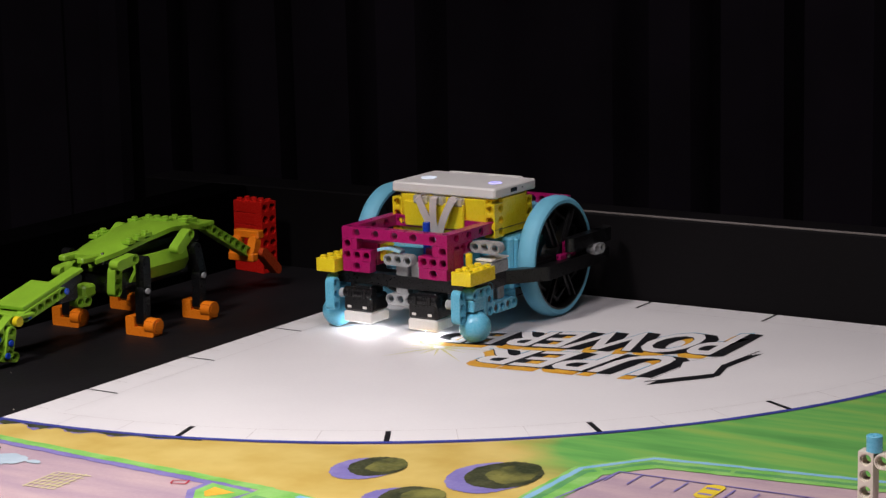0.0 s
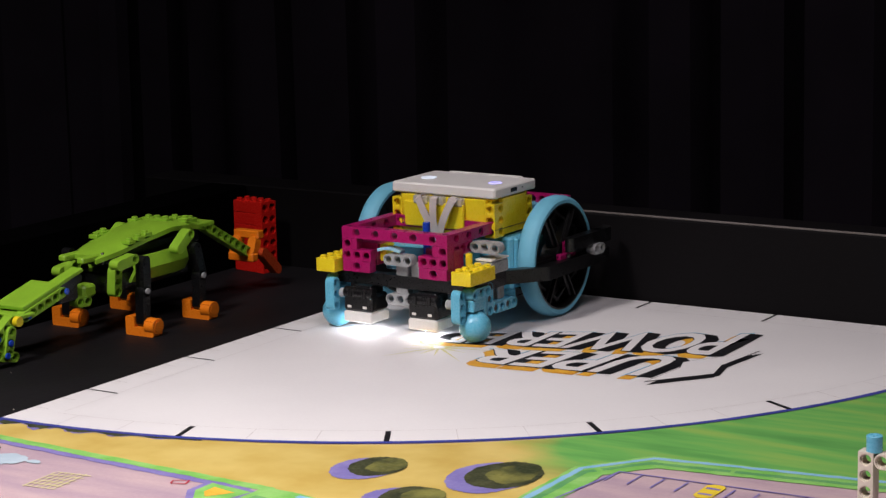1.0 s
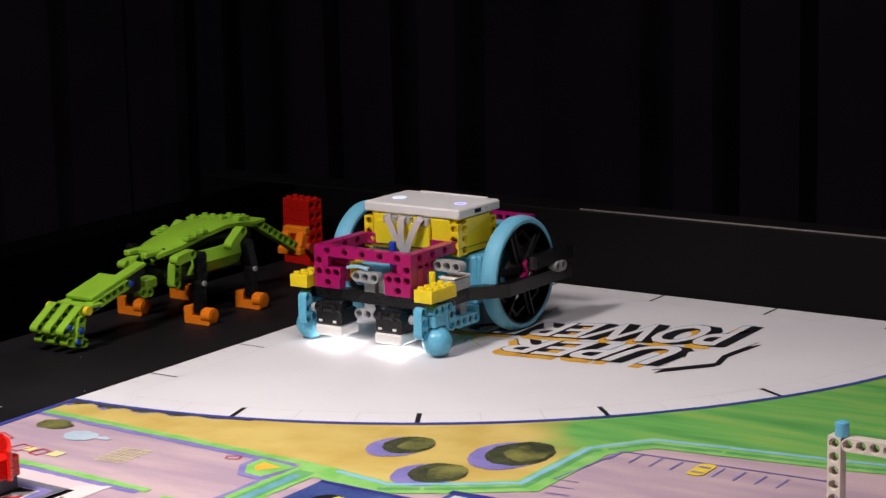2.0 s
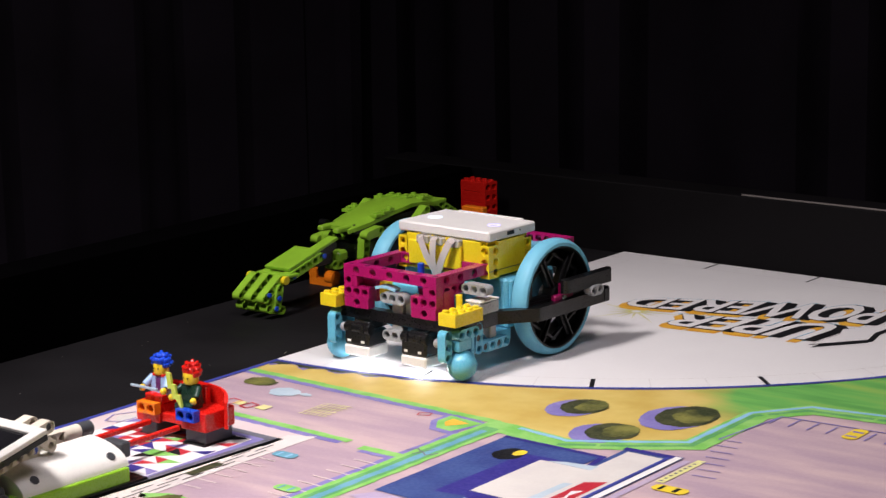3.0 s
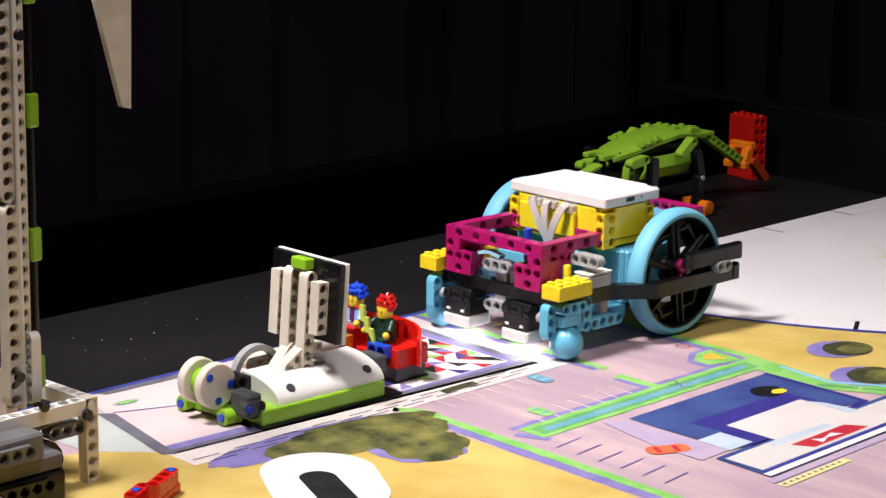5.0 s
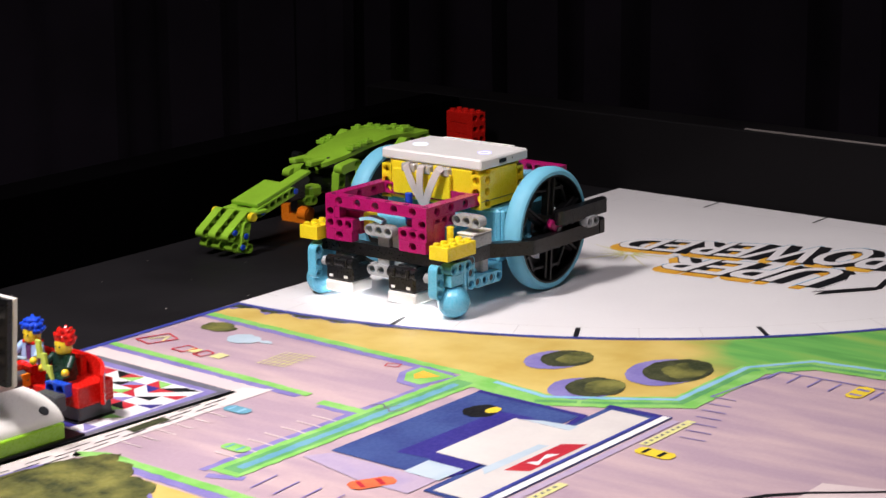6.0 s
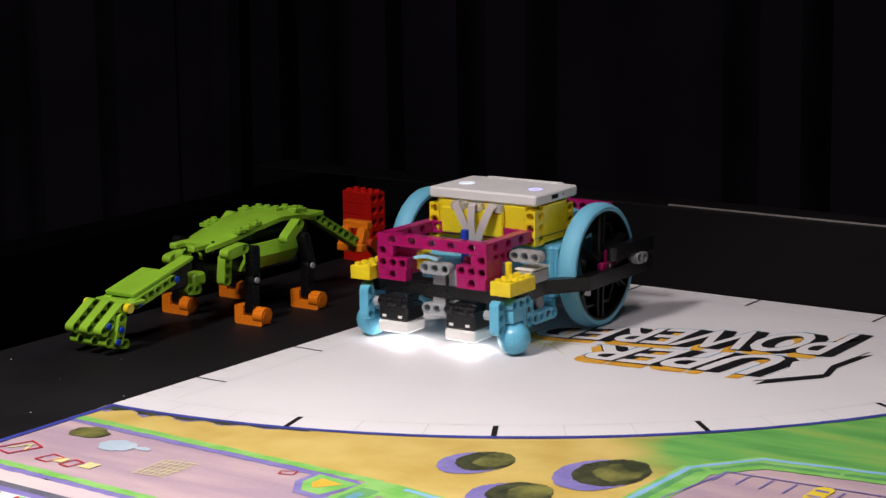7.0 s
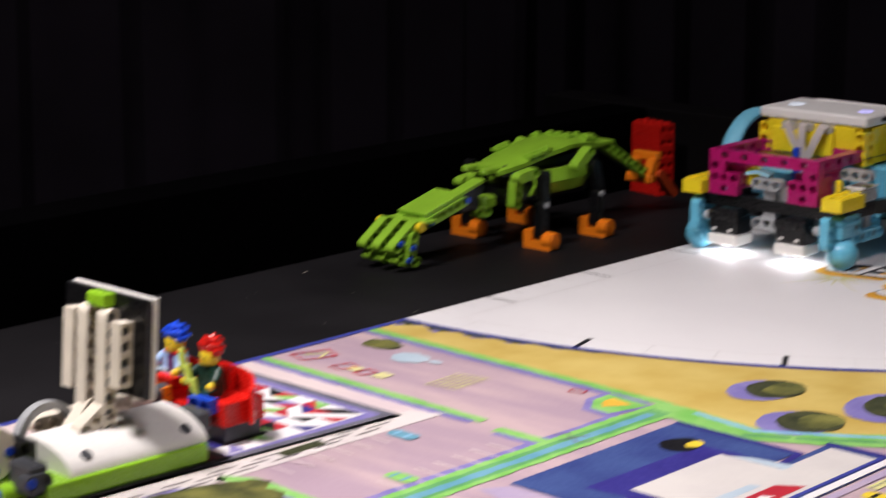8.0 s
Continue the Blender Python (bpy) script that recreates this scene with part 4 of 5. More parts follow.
        part("caster_side", Geo().beam((s * 0.0545 + off, -0.1080, 0.0350), Y, X, 3, 0.0090).box((s * 0.0545 + off, -0.1035, 0.0270), (0.0080, 0.014, 0.0085), 0.0008).box((s * 0.0545 + off, -0.0945, 0.0230), (0.0075, 0.004, 0.022), 0.0008), AZURE, R)
        part("caster_ball", Geo().ball((s * 0.0550 + off, -0.1035, 0.0118), 0.0112), AZURE, R, "azure caster ball")
        part("caster_ring", Geo().lathe([(0.0113, -0.0006), (0.01145, 0), (0.0113, 0.0006)], axes((s * 0.0550 + off, -0.1035, 0.0118), Y, Z), 28), AZURE, R)
        part("caster_roller", Geo().ball((s * 0.0550 + off, -0.1035, 0.0042), 0.0042, 14, 8), WHITE, R)
        part("axle_pin", Geo().rod((s * 0.0455 + off, -0.1125, 0.0275), (s * 0.0385 + off, -0.1125, 0.0275), 0.0034), GREY, R)
    part("left_bracket", Geo().box((-0.050, -0.088, 0.0555), (0.008, 0.012, 0.0078), 0.001), GREY, R)
    for x in (-0.0330, 0.0215):
        s = part("light_sensor", Geo().box((x, -0.1055, 0.0215), (0.0238, 0.0225, 0.0120), 0.0018).rod((x - 0.0119, -0.1130, 0.0285), (x + 0.0119, -0.1130, 0.0285), 0.0042, 20)
                 .box((x, -0.103, 0.0290), (0.0160, 0.016, 0.0080), 0.001).box((x + 0.006, -0.1165, 0.0290), (0.003, 0.003, 0.006), 0.0004).box((x - 0.006, -0.1165, 0.0290), (0.003, 0.003, 0.006), 0.0004), BLACK, R, "black light sensor over a white skirt")
        part("skirt", Geo().box((x, -0.1055, 0.0118), (0.0240, 0.0228, 0.0080), 0.0012), WHITE, s, "white translucent skirt")
        part("lens", Geo().lathe([(0.0078, 0.0076), (0.0078, 0.0072), (0.0074, 0.0070)], pose(x, -0.1055, 0), 24), SENSORLIGHT, s, "bright white light under the sensor")
        for k in (-1, 1):
            part("mark", Geo().box((x + 0.0065 * k, -0.1169, 0.0192), (0.0032, 0.0006, 0.0018), 0.0001), WHITE, s)
    # the two large wheels
    wheels = []
    for s, at_x in ((1, 0.0600), (-1, -0.0800)):
        w = new("wheel")
        w.parent = R
        w.matrix_basis = pose(at_x, 0, 0.044)
        tagged(w, "large thin wheel with azure tyre and black rim")
        turn = axes((0, 0, 0), (0, 1, 0), (0, 0, 1))
        prof = [(0.0385, -0.0068), (0.0410, -0.0070), (0.0428, -0.0055), (0.0437, -0.0028), (0.0440, 0.0), (0.0437, 0.0028), (0.0428, 0.0055), (0.0410, 0.0070), (0.0385, 0.0068)]
        part("tyre", Geo().lathe(prof, turn, 72, True), TYRE, w, "smooth azure rubber tyre")
        rim = Geo().lathe([(0.0386, -0.0066), (0.0386, 0.0066), (0.0372, 0.0068), (0.0360, 0.0040), (0.0360, -0.0040), (0.0372, -0.0068)], turn, 60, True)
        rim.lathe([(0.0095, -0.0065), (0.0095, 0.0050), (0.0080, 0.0062), (0.0036, 0.0062), (0.0036, -0.0065)], turn, 24, True)
        for k in range(6):
            a = math.pi * k / 3
            c, d = Vector((0, math.cos(a), math.sin(a))), Vector((0, -math.sin(a), math.cos(a)))
            m = Matrix((Vector((1, 0, 0)), c, d)).transposed().to_4x4()
            rim.box((0, 0.0228, 0), (0.0066, 0.0275, 0.0052), 0.0008, m)
            rim.box((0.001, 0.0228, 0), (0.0100, 0.0275, 0.0014), 0.0004, m)
            rim.box((0, 0.0275, 0.0095), (0.0030, 0.0025, 0.018), 0.0006, m)
            rim.box((0, 0.0275, -0.0095), (0.0030, 0.0025, 0.018), 0.0006, m)
        part("rim_disc", Geo().lathe([(0.0225, -0.0012), (0.0366, -0.0018), (0.0366, -0.0004), (0.0225, 0.0002)], Matrix.Translation((-s * 0.0042, 0, 0)) @ turn, 48, True), RIM, w, "dark dished ring behind the spokes")
        part("rim", rim, RIM, w, "glossy black rim with six spokes")
        part("cap", Geo().box((s * 0.0090, 0, 0), (0.0040, 0.0235, 0.0070), 0.001).box((s * 0.0090, 0, 0), (0.0040, 0.0070, 0.0235), 0.001), MAGENTA, w, "dark magenta cross piece")
        part("axle", Geo().rod((-s * 0.03, 0, 0), (s * 0.012, 0, 0), 0.0024), GREY, w)
        wheels.append(w)
    return R, wheels


ROBOT, WHEELS = robot()

# ---------------------------------------------------------------- the long-necked dinosaur model


def dinosaur():
    D = thing("toy_dinosaur", pose(-0.108, -0.231, TZ), "bright green brick-built dinosaur with orange feet on the black table", "toy")
    X, Y, Z = (1, 0, 0), (0, 1, 0), (0, 0, 1)
    # shell: a humped plate, narrower at the front, with studs
    g = Geo()
    side = [(-0.046, 0.0640), (-0.025, 0.0680), (0.003, 0.0740), (0.030, 0.0772), (0.055, 0.0745), (0.080, 0.0690)]
    half = [0.013, 0.018, 0.021, 0.021, 0.017, 0.013]
    verts, faces = [], []
    for (y, z), w in zip(side, half):
        for x, dz in ((-w, -0.0030), (-w * 0.62, 0.0), (w * 0.62, 0.0), (w, -0.0030)):
            verts.append((x, y, z + dz))
    n = len(verts)
    verts += [(x, y, z - 0.0035) for x, y, z in verts]
    for i in range(len(side) - 1):
        for k in range(3):
            a = i * 4 + k
            faces += [(a, a + 1, a + 5, a + 4), (n + a + 4, n + a + 5, n + a + 1, n + a)]
    for i in range(len(side) - 1):
        a = i * 4
        faces += [(a, a + 4, n + a + 4, n + a), (a + 3, n + a + 3, n + a + 7, a + 7)]
    e = n - 4
    faces += [(0, n, n + 1, 1), (1, n + 1, n + 2, 2), (2, n + 2, n + 3, 3), (e, e + 1, n + e + 1, n + e), (e + 1, e + 2, n + e + 2, n + e + 1), (e + 2, e + 3, n + e + 3, n + e + 2)]
    g.add(verts, faces)
    part("shell", g, GREENDINO, D, "humped green back shell")
    for x, y in ((0.0165, -0.014), (0.0180, -0.006), (0.0180, 0.002), (-0.010, 0.041), (-0.002, 0.041), (0.006, 0.041), (0.012, 0.056), (-0.017, -0.010), (-0.017, -0.002), (-0.014, 0.03), (0.007, 0.068), (-0.007, 0.068)):
        z = float(np.interp(y, [p[0] for p in side], [p[1] for p in side])) - (0.0012 if abs(x) > 0.0125 else 0) + 0.0006
        part("stud_plate", Geo().box((x, y, z), (0.0079, 0.0079, 0.003), 0.0003).studs((x, y, z + 0.0015), 1, 1), GREENDINO, D)
    for x, y in ((0.0090, -0.049), (-0.0095, -0.047)):
        part("front_prong", Geo().box((x, y, 0.0622), (0.0062, 0.020, 0.0050), 0.0014), GREENDINO, D)
    part("spine", Geo().box((0, 0.016, 0.060), (0.026, 0.11, 0.010), 0.001), BLACK, D, "black inner frame")
    part("rear_plate", Geo().box((0, 0.076, 0.0675), (0.030, 0.022, 0.0032), 0.0004), GREENDINO, D)
    # flanks
    for k in (-1, 1):
        pts = [(k * 0.020, -0.014), (k * 0.023, 0.0), (k * 0.023, 0.034), (k * 0.021, 0.046)]
        v, f = [], []
        for j, (z, o) in enumerate(((0.0575, 0), (0.048, 0.003), (0.0375, -0.003))):
            v += [(x + k * o, y, z) for x, y in pts]
        for j in range(2):
            for i in range(3):
                a = j * 4 + i
                f.append((a, a + 1, a + 5, a + 4))
        m = len(v)
        v += [(x - k * 0.003, y, z) for x, y, z in v]
        f += [tuple(m + q for q in t[::-1]) for t in f]
        rim = [0, 1, 2, 3, 7, 11, 10, 9, 8, 4]
        f += [(a, b, m + b, m + a) for a, b in zip(rim, rim[1:] + rim[:1])]
        part("flank", Geo().add(v, f), GREENDINO, D, "smooth green side panel")
        part("shoulder", Geo().beam((k * 0.031, -0.045 if k > 0 else -0.036, 0.0585 if k > 0 else 0.046), (0, 1, 0.13), X, 3, 0.0078, holes=(2,)), GREENDINO, D)
        part("hip", Geo().beam((k * 0.031, 0.0215, 0.0590), (0, 0.78, 0.62), X, 3, 0.0078, holes=(2,)), GREENDINO, D)
        part("shoulder_disc", Geo().beam((k * 0.020, -0.036, 0.0350), (0, 0.1, 1), X, 3, 0.007), GREENDINO, D)
        for y, lean, name in ((-0.021, 0.12, "front"), (0.043, -0.05, "rear")):
            leg = part("leg", Geo().beam((k * 0.0345, y + (0.0 if lean > 0 else -0.006), 0.0580), (0, -0.02 if lean > 0 else 0.25, -1), X, 4, 0.0072, holes=()).beam((k * 0.0345, y - 0.002, 0.0345), (0, 0, -1), X, 4, 0.0072, holes=()), BLACK, D, "black jointed leg")
            part("pin", pins([(k * 0.0345 + k * 0.0042, y - 0.001, 0.0345)], X, 0.0024, 0.0016), GREY, leg)
            fx = k * 0.0345
            outline = [(-0.0125, 0.001), (-0.0115, 0.0), (0.0115, 0.0), (0.0125, 0.001), (0.0125, 0.0125), (0.0045, 0.0125), (0.0045, 0.0068), (-0.0045, 0.0068), (-0.0045, 0.0148), (-0.0115, 0.0148), (-0.0125, 0.0138)]
            foot = Geo().prism(outline, -0.0050, 0.0050, axes((fx, y - 0.002, 0), X, Z)).rod((fx + 0.0046, y - 0.002, 0.0078), (fx + 0.0132, y - 0.002, 0.0078), 0.0064, 20)
            foot.rod((fx + 0.0132, y - 0.002, 0.0078), (fx + 0.0136, y - 0.002, 0.0078), 0.0044, 16)
            part("foot", foot, ORANGE, leg, "orange forked foot")
    part("chest", Geo().box((0, -0.045, 0.036), (0.012, 0.014, 0.010), 0.002).beam((0.004, -0.058, 0.0300), (0, 1, -0.1), X, 2, 0.0075), GREENDINO, D)
    part("belly", Geo().box((0, 0.01, 0.040), (0.030, 0.09, 0.016), 0.002), BLACK, D)
    # neck and head
    nk = Vector((0, -1, -0.28)).normalized()
    a = Vector((0, -0.058, 0.0515))
    for x in (-0.0110, 0.0110):
        part("neck_beam", Geo().beam(a + nk * 0.026 + Vector((x, 0, -0.001)), nk, X, 6, 0.0070), GREENDINO, D, "green neck beam with pin holes")
    part("neck_joint", Geo().beam(a + nk * 0.004 + Vector((0.004, 0, -0.001)), nk, X, 4, 0.0120, holes=()), BLACK, D)
    m = axes(a + nk * 0.047 + Vector((0, 0, 0.0052)), X, nk)
    part("neck_plate", Geo().box((0, 0, 0), (0.0265, 0.040, 0.0032), 0.0004, m).box((0.007, -0.032, 0.0004), (0.010, 0.028, 0.0030), 0.0004, m), GREENDINO, D)
    pin_each("pin", [a + nk * (0.008 * i) + Vector((0.016, 0, -0.001)) for i in (3, 8)], X, 0.0024, 0.0012, BLUE, D)
    part("throat", Geo().box((0, -0.068, 0.038), (0.012, 0.02, 0.012), 0.001), BLACK, D)
    head = part("head", Geo().beam((0.015, -0.140, 0.0260), (0, -0.25, -1), X, 3, 0.0075), GREENDINO, D, "green head of angled beams")
    part("cheek", Geo().beam((-0.015, -0.140, 0.0260), (0, -0.25, -1), X, 3, 0.0075), GREENDINO, head)
    for x in (-0.013, 0.0, 0.013):
        part("snout", Geo().beam((x, -0.136, 0.0330), (0, -0.82, -0.57), X, 4, 0.0072), GREENDINO, head)
        part("jaw", Geo().beam((x, -0.136, 0.0060), (0, -0.95, 0.25), X, 3, 0.0072), GREENDINO, head)
    for x in (-1, 1):
        part("eye", Geo().rod((x * 0.0165, -0.134, 0.0325), (x * 0.0205, -0.134, 0.0325), 0.0038), YELLOW, head, "yellow round eye")
    pin_each("pin", [(0.0192, -0.142, 0.0180), (0.0192, -0.146, 0.0095), (0.0172, -0.152, 0.0225)], X, 0.0024, 0.0014, BLUE, head)
    part("crest", Geo().box((0, -0.122, 0.0340), (0.034, 0.014, 0.0034), 0.001), GREENDINO, head)
    # tail
    t0, td = Vector((0.010, 0.082, 0.0640)), Vector((0, 0.0546, -0.0332)).normalized()
    part("tail", Geo().beam(t0, td, X, 9, 0.0078), GREENDINO, D, "thin green tail beam")
    tip = t0 + td * 0.0639
    part("tail_ring", Geo().beam(tip + Vector((0.004, -0.002, 0.004)), (0.0, 0.35, 1), Y, 2, 0.0078, holes=()).beam(tip + Vector((-0.012, -0.002, 0.004)), (0.0, 0.35, 1), Y, 2, 0.0078, holes=())
         .box(tip + Vector((-0.004, 0.004, 0.0170)), (0.024, 0.0078, 0.0070), 0.001).box(tip + Vector((-0.004, -0.004, -0.0010)), (0.024, 0.0078, 0.0070), 0.001), ORANGE, D, "orange open frame on the tail")
    part("tail_prop", Geo().beam(tip + Vector((0.008, 0.004, 0.002)), (0, 0.70, -0.72), X, 4, 0.0070, holes=()), plastic("dark_orange_plastic", (0.42, 0.05, 0.012)), D)
    D.matrix_basis = D.matrix_basis @ Matrix.Diagonal((1, 1, 0.92, 1))
    return D


dinosaur()


def brick_tower():
    T = thing("brick_tower", pose(-0.1445, -0.026, TZ, 0, 0, -8), "tall stack of glossy red bricks beside the dinosaur's tail", "bricks")
    for i in range(6):
        z = 0.0048 + 0.0096 * i
        g = Geo().beam((0.0125, -0.0039, z), (0, 1, 0), (1, 0, 0), 2, 0.0070, False, height=0.0095)
        g.box((-0.0035, 0.0, z), (0.0250, 0.0158, 0.0094), 0.0004)
        if i == 5:
            g.studs((-0.012, -0.004, 0.0576 - 0.0001), 4, 2)
        part("brick", g, RED, T)
    return T


brick_tower()

# ---------------------------------------------------------------- the television model with its sliding sofa


def television():
    V = thing("television_model", pose(0.0975, -0.817, 0, 0, 0, -2), "brick-built television with a white cover on a lime base", "toy")
    X, Y, Z = (1, 0, 0), (0, 1, 0), (0, 0, 1)
    part("base", Geo().box((0.0155, 0.005, 0.0062), (0.034, 0.097, 0.0095), 0.0006), LIME, V, "lime green base")
    part("base_plate", Geo().box((0.006, 0.010, 0.0010), (0.058, 0.112, 0.0020), 0.0004), BLACK, V)
    # curved cover over the base
    prof = []
    for k in range(11):
        a = math.pi / 2 * k / 10
        prof.append((-0.004 + 0.0345 * math.sin(a) - 0.0005, 0.0110 + 0.0140 * math.cos(a)))
    verts, faces, n = [], [], len(prof)
    for y in (-0.029, 0.055):
        verts += [(x, y, z) for x, z in prof] + [(-0.0045, y, 0.011)]
    n += 1
    for i in range(n):
        faces.append((i, (i + 1) % n, n + (i + 1) % n, n + i))
    faces += [tuple(range(n))[::-1], tuple(range(n, 2 * n))]
    cover = part("cover", Geo().add(verts, faces), WHITE, V, "curved white cover with pin holes")
    # the cover isn't pierced: dark grey plugs paint the shade of its holes
    for y in (-0.016, 0.045):
        part("hole", Geo().rod((0.0225, y, 0.0155), (0.0256, y, 0.0190), 0.0030), DARKGREY, cover)
    part("end_block", Geo().box((0.020, -0.046, 0.0135), (0.018, 0.010, 0.015), 0.0012).beam((0.0275, -0.052, 0.0135), Y, X, 2, 0.0070), DARKGREY, V, "dark grey connector")
    part("end_block", Geo().box((0.014, 0.060, 0.0185), (0.018, 0.008, 0.010), 0.001), DARKGREY, V, "dark grey connector")
    pin_each("pin", [(0.0275, -0.052, 0.0135)], X, 0.0025, 0.0080, BLUE, V)
    part("foot_bar", Geo().beam((-0.027, -0.047, 0.0052), X, Z, 6, 0.0070, holes=()), LIME, V, "lime green bar")
    for x in (-0.027, 0.012):
        part("foot", Geo().rod((x, -0.058, 0.0052), (x, -0.034, 0.0052), 0.0050), LIME, V, "lime green round foot")
    pin_each("pin", [(-0.027, -0.0585, 0.0052), (0.012, -0.0585, 0.0052)], Y, 0.0026, 0.002, BLUE, V)
    part("rear_block", Geo().beam((-0.0180, -0.046, 0.0110), Z, X, 3, 0.0070).rod((-0.034, -0.044, 0.0200), (-0.0200, -0.044, 0.0200), 0.0034), BLACK, V)
    part("rear_frame", Geo().box((-0.006, -0.0355, 0.0155), (0.030, 0.006, 0.020), 0.0008).beam((-0.018, -0.0400, 0.0070), Z, X, 3, 0.0070).beam((0.006, -0.0400, 0.0070), Z, X, 3, 0.0070), BLACK, V, "black frame of beams under the screen")
    part("lime_block", Geo().box((-0.006, -0.034, 0.0125), (0.012, 0.010, 0.012), 0.001), LIME, V)
    roller = new("roller")
    roller.parent = V
    tagged(roller, "cream round discs on an axle")
    for x in (-0.014, 0.002):
        part("disc", Geo().lathe([(0.0015, -0.0032), (0.0130, -0.0032), (0.0138, -0.0022), (0.0138, 0.0022), (0.0130, 0.0032), (0.0015, 0.0032)], axes((x, 0, 0), Y, Z), 32), CREAM, roller)
    part("spacer", Geo().rod((-0.0125, 0, 0), (0.0005, 0, 0), 0.0085, 20), LIME, roller, "lime spacer between the discs")
    pin_each("pin", [(0.0055, 0.009 * c, 0.009 * s) for c, s in ((1, 0), (-0.7, 0.7), (0, -1))], X, 0.0024, 0.0012, BLUE, roller)
    part("gear_arch", Geo().lathe([(0.0145, -0.0025), (0.0185, -0.0025), (0.0185, 0.0025), (0.0145, 0.0025)], axes((-0.0175, -0.008, 0.0165), Y, Z), 32, True), GREY, V, "grey curved ring")
    part("far_rail", Geo().box((-0.026, 0.006, 0.0100), (0.0078, 0.10, 0.0078), 0.0008).beam((-0.026, -0.008, 0.0215), Y, X, 8, 0.0078).rod((-0.026, 0.049, 0.0215), (-0.026, 0.064, 0.0215), 0.0048), CREAM, V)
    part("far_rail_end", Geo().rod((-0.026, 0.064, 0.0215), (-0.026, 0.074, 0.0215), 0.0050), DARKGREY, V)
    # the screen on its arms: it swings up when the sofa is pushed in
    P = new("screen_arm")
    P.parent = V
    tagged(P, "white framed screen on cream beams")
    fr = Geo()
    Wd, Hh, b = 0.064, 0.050, 0.0075
    for x in (-1, 1):
        fr.box((x * (Wd / 2 - b / 2), 0.0015, Hh / 2), (b, 0.0032, Hh), 0.0005)
    for z in (b / 2, Hh - b / 2):
        fr.box((0, 0.0015, z), (Wd - 2 * b - 0.0002, 0.0032, b), 0.0005)
    part("screen_frame", fr, WHITE, P, "white frame")
    part("screen", Geo().box((0, 0.0006, Hh / 2), (Wd - 2 * b, 0.0012, Hh - 2 * b), 0.0002), SCREEN, P, "glossy black screen")
    part("screen_back", Geo().box((0, -0.0022, Hh / 2), (Wd - 0.001, 0.0040, Hh - 0.001), 0.0004), BLACK, P)
    for x, ln in ((-0.0185, 5), (-0.0075, 8), (0.0075, 8), (0.0185, 4)):
        part("arm_beam", Geo().beam((x, -0.0085, {5: 0.0350, 8: 0.0385, 4: 0.0335}[ln]), (0, 0, -1), X, ln, 0.0078, round_ends=ln == 8), CREAM, P, "cream studless beam")
    # dark grey filler inside the arm beams stands in for shade in their holes
    for x, z0, z1 in ((0.0075, -0.0175, 0.0385), (0.0185, 0.0095, 0.0335)):
        part("hole_shade_core", Geo().box((x, -0.0085, (z0 + z1) / 2), (0.0046, 0.0050, z1 - z0 + 0.004)), DARKGREY, P)
    part("arm_clip", Geo().box((0.001, -0.0080, 0.0460), (0.0135, 0.0078, 0.0070), 0.0008), LIME, P, "lime clip")
    part("arm_foot", Geo().beam((-0.006, -0.0085, -0.0080), (0, -0.62, -0.78), X, 3, 0.0078).beam((0.006, -0.0085, -0.0070), (0, -0.80, -0.60), X, 3, 0.0078), CREAM, P)
    part("top_tile", Geo().box((-Wd / 2 - 0.0008, 0.001, 0.024), (0.0018, 0.004, 0.008), 0.0003), plastic("dark_red_plastic", (0.16, 0.006, 0.008)), P)
    P.matrix_basis = pose(0, 0.0, 0.04, 104)
    return V, P, roller


TV, PANEL, ROLLER = television()


